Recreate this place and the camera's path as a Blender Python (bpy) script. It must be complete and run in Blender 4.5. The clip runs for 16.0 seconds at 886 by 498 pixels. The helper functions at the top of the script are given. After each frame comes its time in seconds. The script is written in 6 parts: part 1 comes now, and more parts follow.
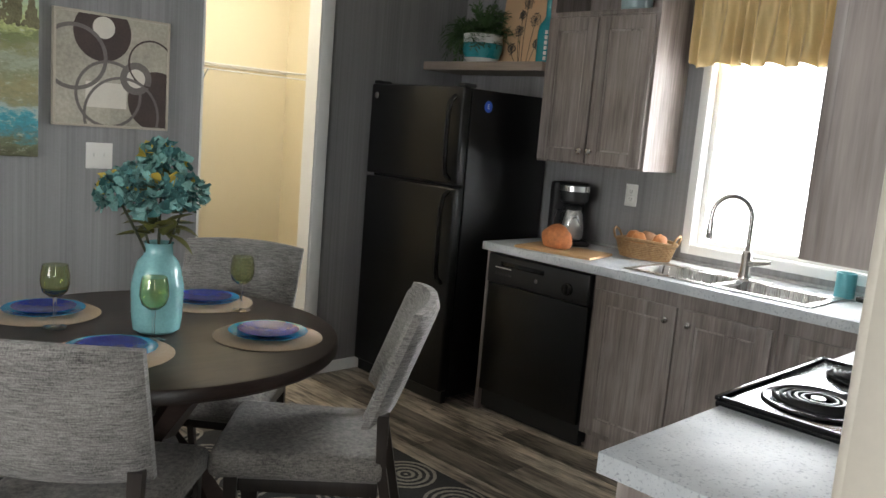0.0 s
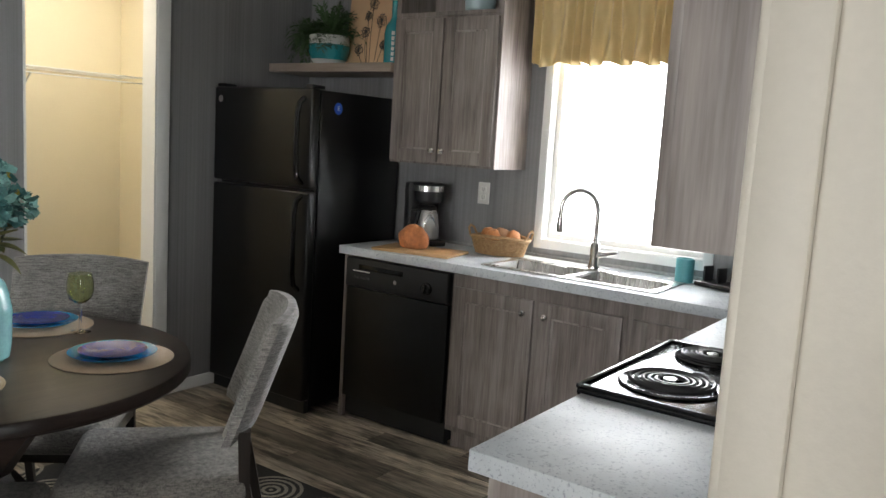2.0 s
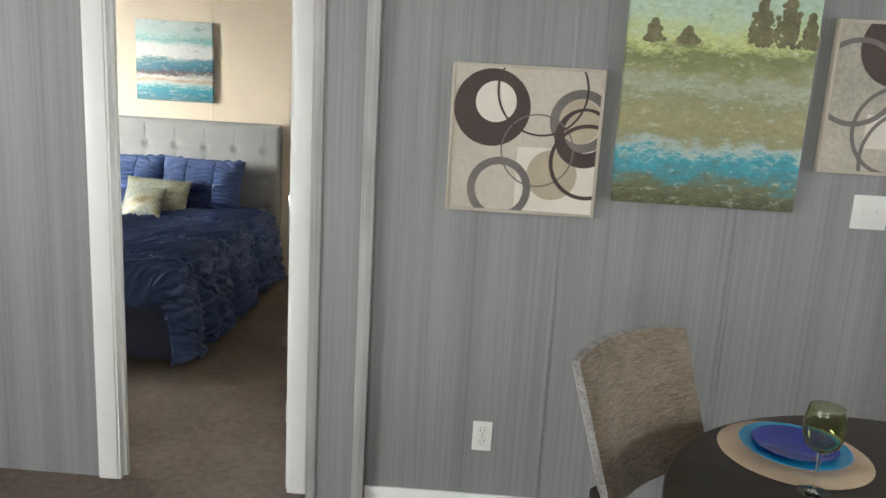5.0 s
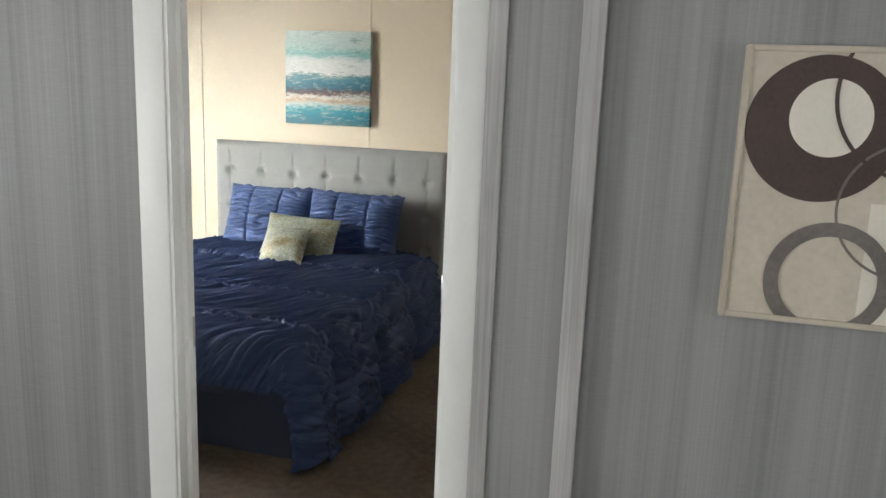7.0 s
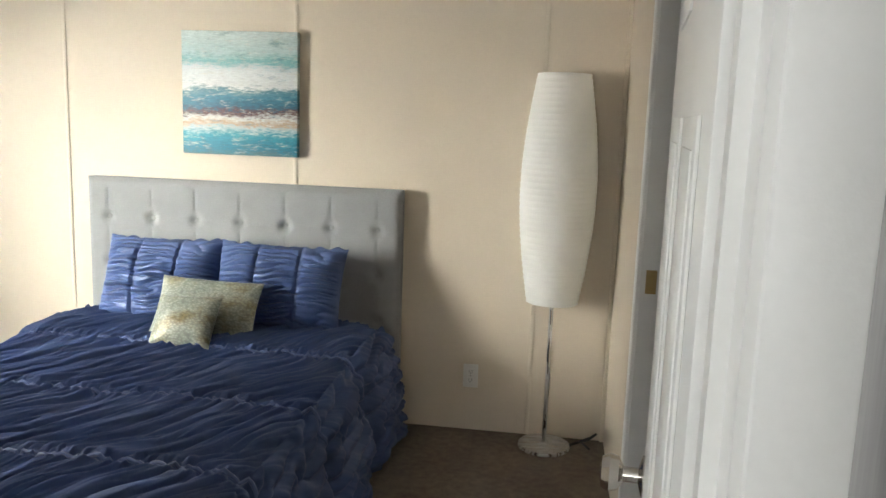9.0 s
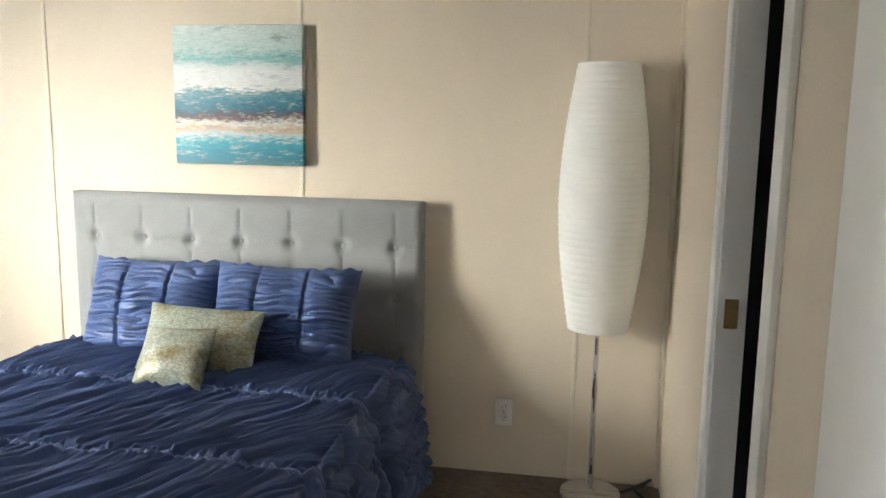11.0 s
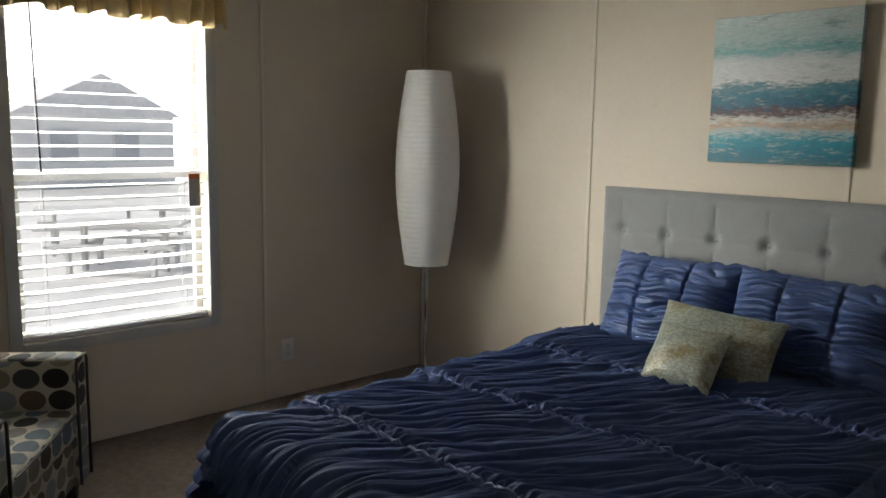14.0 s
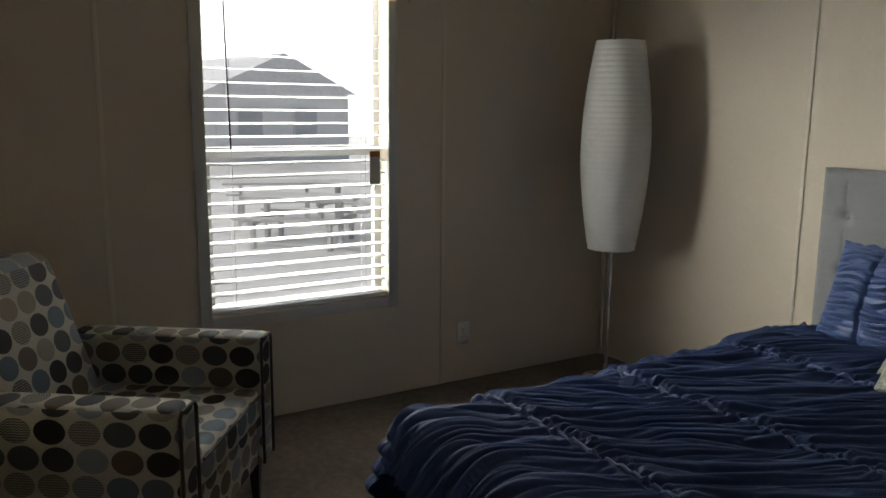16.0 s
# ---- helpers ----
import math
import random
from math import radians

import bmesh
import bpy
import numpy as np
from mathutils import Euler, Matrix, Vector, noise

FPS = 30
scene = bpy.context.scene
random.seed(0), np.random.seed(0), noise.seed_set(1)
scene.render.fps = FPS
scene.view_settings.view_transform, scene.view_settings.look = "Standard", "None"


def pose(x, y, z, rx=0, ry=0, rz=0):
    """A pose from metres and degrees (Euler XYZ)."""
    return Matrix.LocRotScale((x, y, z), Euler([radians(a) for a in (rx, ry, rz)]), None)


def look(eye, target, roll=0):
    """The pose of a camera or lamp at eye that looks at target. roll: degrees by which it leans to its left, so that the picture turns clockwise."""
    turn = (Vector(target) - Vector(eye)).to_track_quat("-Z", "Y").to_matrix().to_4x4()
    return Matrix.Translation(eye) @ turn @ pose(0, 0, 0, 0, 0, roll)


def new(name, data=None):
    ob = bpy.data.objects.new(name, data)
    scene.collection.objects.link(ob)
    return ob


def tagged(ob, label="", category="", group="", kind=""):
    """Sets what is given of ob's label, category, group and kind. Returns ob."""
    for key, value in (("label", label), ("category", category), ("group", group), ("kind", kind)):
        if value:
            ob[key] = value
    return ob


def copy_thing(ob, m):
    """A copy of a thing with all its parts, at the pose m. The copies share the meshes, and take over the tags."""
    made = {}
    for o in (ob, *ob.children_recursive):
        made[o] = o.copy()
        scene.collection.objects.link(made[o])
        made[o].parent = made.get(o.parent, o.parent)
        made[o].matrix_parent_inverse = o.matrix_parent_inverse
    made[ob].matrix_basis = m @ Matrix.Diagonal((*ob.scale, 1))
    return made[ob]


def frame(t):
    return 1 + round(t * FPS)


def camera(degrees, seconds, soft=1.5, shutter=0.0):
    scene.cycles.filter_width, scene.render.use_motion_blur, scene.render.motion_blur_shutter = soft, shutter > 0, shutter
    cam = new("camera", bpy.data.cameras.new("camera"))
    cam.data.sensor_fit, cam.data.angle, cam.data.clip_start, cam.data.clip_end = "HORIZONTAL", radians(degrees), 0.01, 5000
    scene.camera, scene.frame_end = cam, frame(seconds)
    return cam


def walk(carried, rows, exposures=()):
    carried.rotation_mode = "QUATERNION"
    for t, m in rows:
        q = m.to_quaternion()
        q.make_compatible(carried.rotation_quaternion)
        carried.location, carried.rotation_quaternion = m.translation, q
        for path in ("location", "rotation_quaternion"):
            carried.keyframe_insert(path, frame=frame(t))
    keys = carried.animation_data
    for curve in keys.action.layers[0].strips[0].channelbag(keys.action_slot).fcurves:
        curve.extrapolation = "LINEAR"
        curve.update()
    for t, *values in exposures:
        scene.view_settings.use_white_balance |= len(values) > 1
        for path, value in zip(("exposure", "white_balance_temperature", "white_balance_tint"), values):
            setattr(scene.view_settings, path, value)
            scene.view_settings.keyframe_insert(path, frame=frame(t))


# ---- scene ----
cam = camera(58.1, 16.0)
PATH = [
    (0, (-0.223, 0.238, 1.474), (1.164, 1.647, 1.174), 4.8),
    (0.5, (-0.218, 0.251, 1.468), (1.282, 1.544, 1.188), 4.6),
    (1, (-0.214, 0.248, 1.468), (1.364, 1.448, 1.202), 4.0),
    (1.5, (-0.196, 0.258, 1.459), (1.421, 1.407, 1.199), 3.6),
    (2, (-0.201, 0.268, 1.464), (1.422, 1.406, 1.198), 3.5),
    (2.5, (-0.176, 0.311, 1.466), (1.334, 1.588, 1.168), 3.3),
    (3, (-0.048, 0.405, 1.458), (1.107, 2.008, 1.144), 2.8),
    (3.5, (0.061, 0.481, 1.517), (0.788, 2.3, 1.115), 3.3),
    (4, (-0.015, 0.649, 1.593), (0.406, 2.54, 1.094), 3.3),
    (4.5, (-0.098, 0.906, 1.604), (-0.003, 2.841, 1.106), 2.4),
    (5, (-0.14, 1.162, 1.603), (-0.227, 3.112, 1.171), 3.3),
    (7.4, (-0.503, 2.566, 1.533), (-1.031, 4.454, 1.137), 2.0),
    (8, (-0.724, 2.896, 1.523), (-1.094, 4.821, 1.126), 2.5),
    (8.5, (-0.872, 3.17, 1.519), (-1.195, 5.111, 1.163), 2.3),
    (8.7, (-0.897, 3.271, 1.508), (-1.2, 5.219, 1.169), 2.3),
    (10.8, (-1.007, 3.85, 1.453), (-1.254, 5.812, 1.156), 1.3),
    (11, (-0.996, 3.872, 1.465), (-1.348, 5.817, 1.156), 0.9),
    (11.5, (-0.963, 3.907, 1.463), (-1.565, 5.787, 1.143), 0.4),
    (12, (-0.974, 3.899, 1.42), (-1.738, 5.722, 1.115), 0.4),
    (12.5, (-0.982, 3.911, 1.418), (-1.886, 5.667, 1.108), 0.7),
    (13, (-1.036, 3.89, 1.407), (-2.15, 5.527, 1.125), 0.7),
    (13.5, (-1.02, 3.964, 1.381), (-2.348, 5.436, 1.119), 0.7),
    (14, (-1.045, 3.968, 1.373), (-2.491, 5.321, 1.09), 1.0),
    (14.5, (-1.097, 3.977, 1.356), (-2.631, 5.225, 1.058), 1.1),
    (15, (-1.127, 3.986, 1.345), (-2.719, 5.158, 1.039), 1.4),
    (15.5, (-1.207, 4.01, 1.365), (-2.82, 5.142, 1.023), 1.1),
    (16, (-1.262, 4.026, 1.372), (-2.945, 5.049, 1.024), 0.6),
]
walk(cam, [(t, look(e, g, r)) for t, e, g, r in PATH],
     exposures=[(0, -0.2), (2.5, -0.3), (3.0, -0.35), (3.6, 0.2), (4.2, 0.35), (5.0, 0.25), (7.3, -0.15), (8.5, 0.0), (11.0, 0.1), (12.5, 0.1), (13.0, -0.4), (13.5, -0.95), (14.3, -1.6), (16.0, -1.95)])

# ---- light ----
world = bpy.data.worlds.new("world")
scene.world = world
world.use_nodes = True
wn, wl = world.node_tree.nodes, world.node_tree.links
sky = wn.new("ShaderNodeTexSky")
sky.sky_type, sky.sun_disc = "NISHITA", False
sky.sun_elevation, sky.sun_rotation = radians(61), radians(203)
wl.new(sky.outputs[0], wn["Background"].inputs[0])
wn["Background"].inputs[1].default_value = 0.15
sun = new("sun", bpy.data.lights.new("sun", "SUN"))
sun.data.energy, sun.data.angle, sun.data.color = 5.0, radians(0.5), (1, 0.95, 0.88)
sun.matrix_world = look((3, -7, 14), (0, 0, 0))


def area(name, eye, target, sx, sy, watts, color=(1, 1, 1)):
    ob = new(name, bpy.data.lights.new(name, "AREA"))
    ob.data.shape, ob.data.size, ob.data.size_y = "RECTANGLE", sx, sy
    ob.data.energy, ob.data.color = watts, color
    ob.matrix_world = look(eye, target)
    return ob


area("sky_kitchen_window", (3.95, 2.05, 1.55), (2.0, 2.05, 1.5), 1.75, 1.5, 190, (0.95, 0.98, 1.0))
area("sky_bedroom_window", (-5.55, 3.85, 1.8), (-4.5, 5.3, 1.33), 2.2, 2.2, 1550, (0.97, 0.97, 0.90))
area("sky_bedroom_above", (-5.3, 5.38, 2.65), (-3.3, 5.58, 0.65), 1.6, 1.2, 950, (0.97, 0.98, 0.94))
area("sky_living_window", (-4.63, 0.6, 1.45), (0.0, 0.9, 1.35), 1.9, 1.35, 105, (0.95, 0.98, 0.98))
area("sky_back_window", (-1.6, -3.94, 1.45), (-1.4, 2.0, 1.3), 1.9, 1.35, 78, (0.95, 0.98, 0.98))
# added unseen lamp that brightens the utility room; no fitting there is known
area("utility_fill", (2.0, 4.2, 2.38), (2.0, 4.5, 0.0), 1.2, 0.6, 20, (1.0, 0.92, 0.76))

# ---- materials ----
def nodes_of(name):
    m = bpy.data.materials.new(name)
    m.use_nodes = True
    t = m.node_tree
    return m, t.nodes, t.links, t.nodes["Principled BSDF"]


def coords(n, l, scale=(1, 1, 1), kind="Object", rot=(0, 0, 0)):
    c, m = n.new("ShaderNodeTexCoord"), n.new("ShaderNodeMapping")
    m.inputs["Scale"].default_value = scale
    m.inputs["Rotation"].default_value = rot
    l.new(c.outputs[kind], m.inputs[0])
    return m.outputs[0]


def noise_of(n, l, vec, scale, detail=4, rough=0.55):
    t = n.new("ShaderNodeTexNoise")
    t.inputs["Scale"].default_value, t.inputs["Detail"].default_value, t.inputs["Roughness"].default_value = scale, detail, rough
    l.new(vec, t.inputs["Vector"])
    return t.outputs["Fac"]


def ramp(n, l, fac, stops, interp="LINEAR"):
    r = n.new("ShaderNodeValToRGB")
    r.color_ramp.interpolation = interp
    e = r.color_ramp.elements
    while len(e) < len(stops):
        e.new(0.5)
    for el, (p, c) in zip(e, stops):
        el.position, el.color = p, (*c, 1)
    l.new(fac, r.inputs[0])
    return r.outputs[0]


def mix(n, l, fac, a, b, mode="MIX"):
    m = n.new("ShaderNodeMix")
    m.data_type, m.blend_type = "RGBA", mode
    for sock, v in ((m.inputs[0], fac), (m.inputs[6], a), (m.inputs[7], b)):
        if isinstance(v, (int, float)):
            sock.default_value = v
        elif isinstance(v, tuple):
            sock.default_value = (*v, 1)
        else:
            l.new(v, sock)
    return m.outputs[2]


def math_of(n, l, op, a, b=None, c=None):
    m = n.new("ShaderNodeMath")
    m.operation = op
    for i, v in enumerate((a, b, c)):
        if v is None:
            continue
        if isinstance(v, (int, float)):
            m.inputs[i].default_value = v
        else:
            l.new(v, m.inputs[i])
    return m.outputs[0]


def bump(n, l, bs, height, strength=0.2, dist=0.01):
    b = n.new("ShaderNodeBump")
    b.inputs["Strength"].default_value, b.inputs["Distance"].default_value = strength, dist
    l.new(height, b.inputs["Height"])
    l.new(b.outputs[0], bs.inputs["Normal"])


def plain(name, color, rough=0.5, metal=0.0, vary=0.12, scale=6.0, stretch=(1, 1, 1), bumps=0.05, fine=120, coat=0.0, randomly=0.0):
    """A surface of one colour, mottled at two scales, with fine relief."""
    m, n, l, b = nodes_of(name)
    v = coords(n, l, stretch)
    big, small = noise_of(n, l, v, scale), noise_of(n, l, v, fine, 3)
    lo, hi = tuple(c * (1 - vary) for c in color), tuple(min(1, c * (1 + vary)) for c in color)
    col = ramp(n, l, math_of(n, l, "MULTIPLY_ADD", small, 0.4, math_of(n, l, "MULTIPLY", big, 0.6)), [(0.3, lo), (0.7, hi)])
    if randomly:
        o = n.new("ShaderNodeObjectInfo")
        f = math_of(n, l, "MULTIPLY_ADD", o.outputs["Random"], randomly, 1 - randomly / 2)
        col = mix(n, l, 1.0, col, f, "MULTIPLY")
    l.new(col, b.inputs["Base Color"])
    b.inputs["Metallic"].default_value = metal
    b.inputs["Coat Weight"].default_value = coat
    l.new(math_of(n, l, "MULTIPLY_ADD", big, 0.2, rough - 0.1), b.inputs["Roughness"])
    if bumps:
        bump(n, l, b, small, bumps * 4, 0.002)
    return m


def wood(name, dark, light, grain=(26, 26, 1.3), rough=0.5, knots=0.0, randomly=0.0, contrast=(0.36, 0.68), strength=0.12):
    m, n, l, b = nodes_of(name)
    c = n.new("ShaderNodeTexCoord")
    vec = c.outputs["Object"]
    if randomly:
        o = n.new("ShaderNodeObjectInfo")
        a = n.new("ShaderNodeVectorMath")
        a.operation = "ADD"
        s = n.new("ShaderNodeVectorMath")
        s.operation = "SCALE"
        s.inputs[0].default_value = (17.0, 29.0, 11.0)
        l.new(o.outputs["Random"], s.inputs["Scale"])
        l.new(vec, a.inputs[0]), l.new(s.outputs[0], a.inputs[1])
        vec = a.outputs[0]
    mp = n.new("ShaderNodeMapping")
    mp.inputs["Scale"].default_value = grain
    l.new(vec, mp.inputs[0])
    g1 = noise_of(n, l, mp.outputs[0], 1.0, 6, 0.62)
    mp2 = n.new("ShaderNodeMapping")
    mp2.inputs["Scale"].default_value = tuple(q * 5 for q in grain)
    l.new(vec, mp2.inputs[0])
    g2 = noise_of(n, l, mp2.outputs[0], 1.0, 3)
    big = noise_of(n, l, vec, 2.2, 3)
    f = math_of(n, l, "MULTIPLY_ADD", g2, 0.25, math_of(n, l, "MULTIPLY_ADD", big, 0.3, math_of(n, l, "MULTIPLY", g1, 0.45)))
    mid = tuple((p + q) / 2 for p, q in zip(dark, light))
    col = ramp(n, l, f, [(contrast[0], dark), ((contrast[0] + contrast[1]) / 2, mid), (contrast[1], light)])
    if knots:
        mk = n.new("ShaderNodeMapping")
        mk.inputs["Scale"].default_value = tuple(q * 0.22 for q in grain)
        l.new(vec, mk.inputs[0])
        kn = noise_of(n, l, mk.outputs[0], 2.3, 7, 0.75)
        col = mix(n, l, ramp(n, l, kn, [(0.62, (0, 0, 0)), (0.72, (knots, knots, knots))]), col, tuple(q * 0.35 for q in dark))
    if randomly:
        f2 = math_of(n, l, "MULTIPLY_ADD", o.outputs["Random"], randomly, 1 - randomly / 2)
        col = mix(n, l, 1.0, col, f2, "MULTIPLY")
    l.new(col, b.inputs["Base Color"])
    b.inputs["Roughness"].default_value = rough
    bump(n, l, b, g2, strength, 0.002)
    return m


def panelling(name, dark, light):
    """Grey linen-look wall panelling with upright streaks."""
    m, n, l, b = nodes_of(name)
    s1 = noise_of(n, l, coords(n, l, (9, 9, 0.12)), 1.0, 3)
    s2 = noise_of(n, l, coords(n, l, (70, 70, 0.6)), 1.0, 4, 0.7)
    s3 = noise_of(n, l, coords(n, l, (30, 30, 380)), 1.0, 2)
    f = math_of(n, l, "MULTIPLY_ADD", s3, 0.14, math_of(n, l, "MULTIPLY_ADD", s2, 0.46, math_of(n, l, "MULTIPLY", s1, 0.4)))
    l.new(ramp(n, l, f, [(0.34, dark), (0.66, light)]), b.inputs["Base Color"])
    b.inputs["Roughness"].default_value = 0.5
    bump(n, l, b, s2, 0.08, 0.002)
    return m


def weave(name, dark, light, scale=(90, 90, 420), rough=0.95, mid=0.5):
    m, n, l, b = nodes_of(name)
    a = noise_of(n, l, coords(n, l, scale), 1.0, 3, 0.7)
    c = noise_of(n, l, coords(n, l, (300, 300, 120)), 1.0, 2)
    d = noise_of(n, l, coords(n, l), 7.0, 3)
    f = math_of(n, l, "MULTIPLY_ADD", d, 0.2, math_of(n, l, "MULTIPLY_ADD", c, 0.3, math_of(n, l, "MULTIPLY", a, 0.5)))
    l.new(ramp(n, l, f, [(mid - 0.14, dark), (mid + 0.14, light)]), b.inputs["Base Color"])
    b.inputs["Roughness"].default_value = rough
    b.inputs["Sheen Weight"].default_value = 0.15
    bump(n, l, b, a, 0.5, 0.004)
    return m


def carpet_mat(name, dark, light):
    m, n, l, b = nodes_of(name)
    v = coords(n, l)
    a, c, d = noise_of(n, l, v, 260, 3), noise_of(n, l, v, 28, 4), noise_of(n, l, v, 3.0, 3)
    f = math_of(n, l, "MULTIPLY_ADD", a, 0.45, math_of(n, l, "MULTIPLY_ADD", c, 0.3, math_of(n, l, "MULTIPLY", d, 0.25)))
    l.new(ramp(n, l, f, [(0.36, dark), (0.64, light)]), b.inputs["Base Color"])
    b.inputs["Roughness"].default_value = 1.0
    bump(n, l, b, math_of(n, l, "ADD", a, c), 0.9, 0.008)
    return m


def laminate(name):
    """Pale grey speckled worktop."""
    m, n, l, b = nodes_of(name)
    v = coords(n, l)
    a, c = noise_of(n, l, v, 140, 3, 0.6), noise_of(n, l, v, 8, 4)
    base = ramp(n, l, c, [(0.3, (0.50, 0.53, 0.56)), (0.7, (0.66, 0.69, 0.71))])
    col = mix(n, l, ramp(n, l, a, [(0.56, (0, 0, 0)), (0.66, (0.75, 0.75, 0.75))]), base, (0.26, 0.29, 0.34))
    l.new(col, b.inputs["Base Color"])
    b.inputs["Roughness"].default_value = 0.45
    return m


def glow(name, color, strength):
    m, n, l, b = nodes_of(name)
    b.inputs["Base Color"].default_value = (*color, 1)
    b.inputs["Emission Color"].default_value = (*color, 1)
    b.inputs["Emission Strength"].default_value = strength
    return m


def glass_mat(name, color=(1, 1, 1), rough=0.0, ior=1.45):
    m, n, l, b = nodes_of(name)
    b.inputs["Base Color"].default_value = (*color, 1)
    b.inputs["Transmission Weight"].default_value = 1.0
    b.inputs["Roughness"].default_value, b.inputs["IOR"].default_value = rough, ior
    return m


GREY_PANEL = panelling("grey_panelling", (0.17, 0.168, 0.17), (0.315, 0.312, 0.314))
GREY_TRIM = wood("grey_trim", (0.24, 0.235, 0.23), (0.52, 0.51, 0.50), (60, 60, 1.0), 0.5)
CREAM_WALL = plain("cream_wall_panel", (0.66, 0.575, 0.46), 0.55, vary=0.05, scale=2.0, fine=160, bumps=0.03)
CREAM_TRIM = plain("cream_trim", (0.70, 0.62, 0.50), 0.5, vary=0.04)
HALL_CREAM = plain("utility_cream", (0.82, 0.74, 0.56), 0.6, vary=0.04, scale=2.0)
OFF_WHITE = plain("off_white_wall", (0.52, 0.48, 0.41), 0.5, vary=0.05, scale=3.0)
WHITE_PAINT = plain("white_paint", (0.80, 0.80, 0.78), 0.35, vary=0.03)
CEILING = plain("ceiling_white", (0.80, 0.79, 0.76), 0.9, vary=0.03, fine=60, bumps=0.2)
CARPET = carpet_mat("brown_carpet", (0.085, 0.064, 0.048), (0.25, 0.20, 0.16))
CAB = wood("grey_brown_cabinet", (0.115, 0.092, 0.082), (0.33, 0.285, 0.262), (24, 24, 1.4), 0.42, knots=0.5, contrast=(0.38, 0.62))
CAB_SIDE = wood("cabinet_side_panel", (0.15, 0.12, 0.108), (0.42, 0.365, 0.335), (15, 15, 0.9), 0.42, knots=1.0, contrast=(0.40, 0.60))
PLANK = wood("vinyl_plank", (0.040, 0.032, 0.026), (0.52, 0.45, 0.36), (22, 2.2, 22), 0.4, knots=0.6, randomly=1.2, contrast=(0.42, 0.60))
TABLE_WOOD = wood("espresso_wood", (0.014, 0.009, 0.008), (0.048, 0.032, 0.026), (3, 30, 30), 0.36, strength=0.08)
TABLE_WOOD.node_tree.nodes["Principled BSDF"].inputs["Specular IOR Level"].default_value = 0.3
DARK_WOOD = wood("black_brown_leg", (0.010, 0.008, 0.007), (0.03, 0.022, 0.018), (30, 30, 3), 0.35)
SHELF_WOOD = wood("shelf_wood", (0.22, 0.17, 0.14), (0.42, 0.34, 0.28), (24, 1.4, 24), 0.45)
COUNTER = laminate("speckled_laminate")
BLACK_GLOSS = plain("black_enamel", (0.008, 0.008, 0.009), 0.16, vary=0.1, bumps=0.0)
BLACK_TEX = plain("black_appliance", (0.006, 0.006, 0.0065), 0.32, vary=0.15, fine=300, bumps=0.08)
BLACK_TEX.node_tree.nodes["Principled BSDF"].inputs["Specular IOR Level"].default_value = 0.38
BLACK_MATT = plain("black_plastic", (0.015, 0.015, 0.016), 0.5, vary=0.1)
STEEL = plain("brushed_steel", (0.62, 0.61, 0.59), 0.28, 1.0, vary=0.05, stretch=(1, 30, 1), fine=60, bumps=0.0)
CHROME = plain("nickel", (0.66, 0.64, 0.61), 0.2, 1.0, vary=0.03, bumps=0.0)
COIL = plain("burner_coil", (0.02, 0.02, 0.02), 0.38, 0.4)
TWEED = weave("grey_tweed", (0.045, 0.042, 0.040), (0.37, 0.35, 0.33), (26, 26, 300))
TWEED_DARK = weave("brown_tweed", (0.05, 0.038, 0.026), (0.27, 0.21, 0.15), (30, 30, 260))
TWEED_SEAT = weave("seat_tweed", (0.05, 0.046, 0.042), (0.26, 0.24, 0.215), (60, 60, 200))
HEADBOARD = weave("grey_upholstery", (0.23, 0.235, 0.235), (0.34, 0.345, 0.345), (500, 500, 500))
DUVET = plain("slate_blue_cotton", (0.040, 0.067, 0.165), 0.62, vary=0.14, scale=5, fine=400, bumps=0.06)
DUVET.node_tree.nodes["Principled BSDF"].inputs["Specular IOR Level"].default_value = 0.3
SHAM = plain("blue_sham_cotton", (0.048, 0.082, 0.20), 0.5, vary=0.14, scale=6, fine=400, bumps=0.06)
CORD = plain("blue_seam_cord", (0.065, 0.10, 0.225), 0.5, vary=0.25, scale=60, fine=300, bumps=0.1)
SKIRT = plain("bed_skirt_blue", (0.055, 0.07, 0.13), 0.8, vary=0.1)
PLASTIC = plain("white_plastic", (0.78, 0.77, 0.73), 0.35, vary=0.02, bumps=0.0)
BEIGE_PLASTIC = plain("beige_plastic", (0.60, 0.49, 0.34), 0.4, vary=0.03, bumps=0.0)
SLOT = plain("socket_slot", (0.05, 0.05, 0.05), 0.6)
SATIN = plain("gold_satin", (0.70, 0.53, 0.26), 0.4, vary=0.14, scale=8, fine=300)

# ---- building helpers ----
def box(bm, x0, y0, z0, x1, y1, z1, bev=0.0, seg=2):
    r = bmesh.ops.create_cube(bm, size=1.0, matrix=Matrix.LocRotScale(((x0 + x1) / 2, (y0 + y1) / 2, (z0 + z1) / 2), None, (abs(x1 - x0), abs(y1 - y0), abs(z1 - z0))))
    if bev:
        edges = list({e for v in r["verts"] for e in v.link_edges})
        bmesh.ops.bevel(bm, geom=edges, offset=bev, segments=seg, affect="EDGES", profile=0.5)
    return bm


def boxes(*items):
    bm = bmesh.new()
    for it in items:
        box(bm, *it)
    return bm


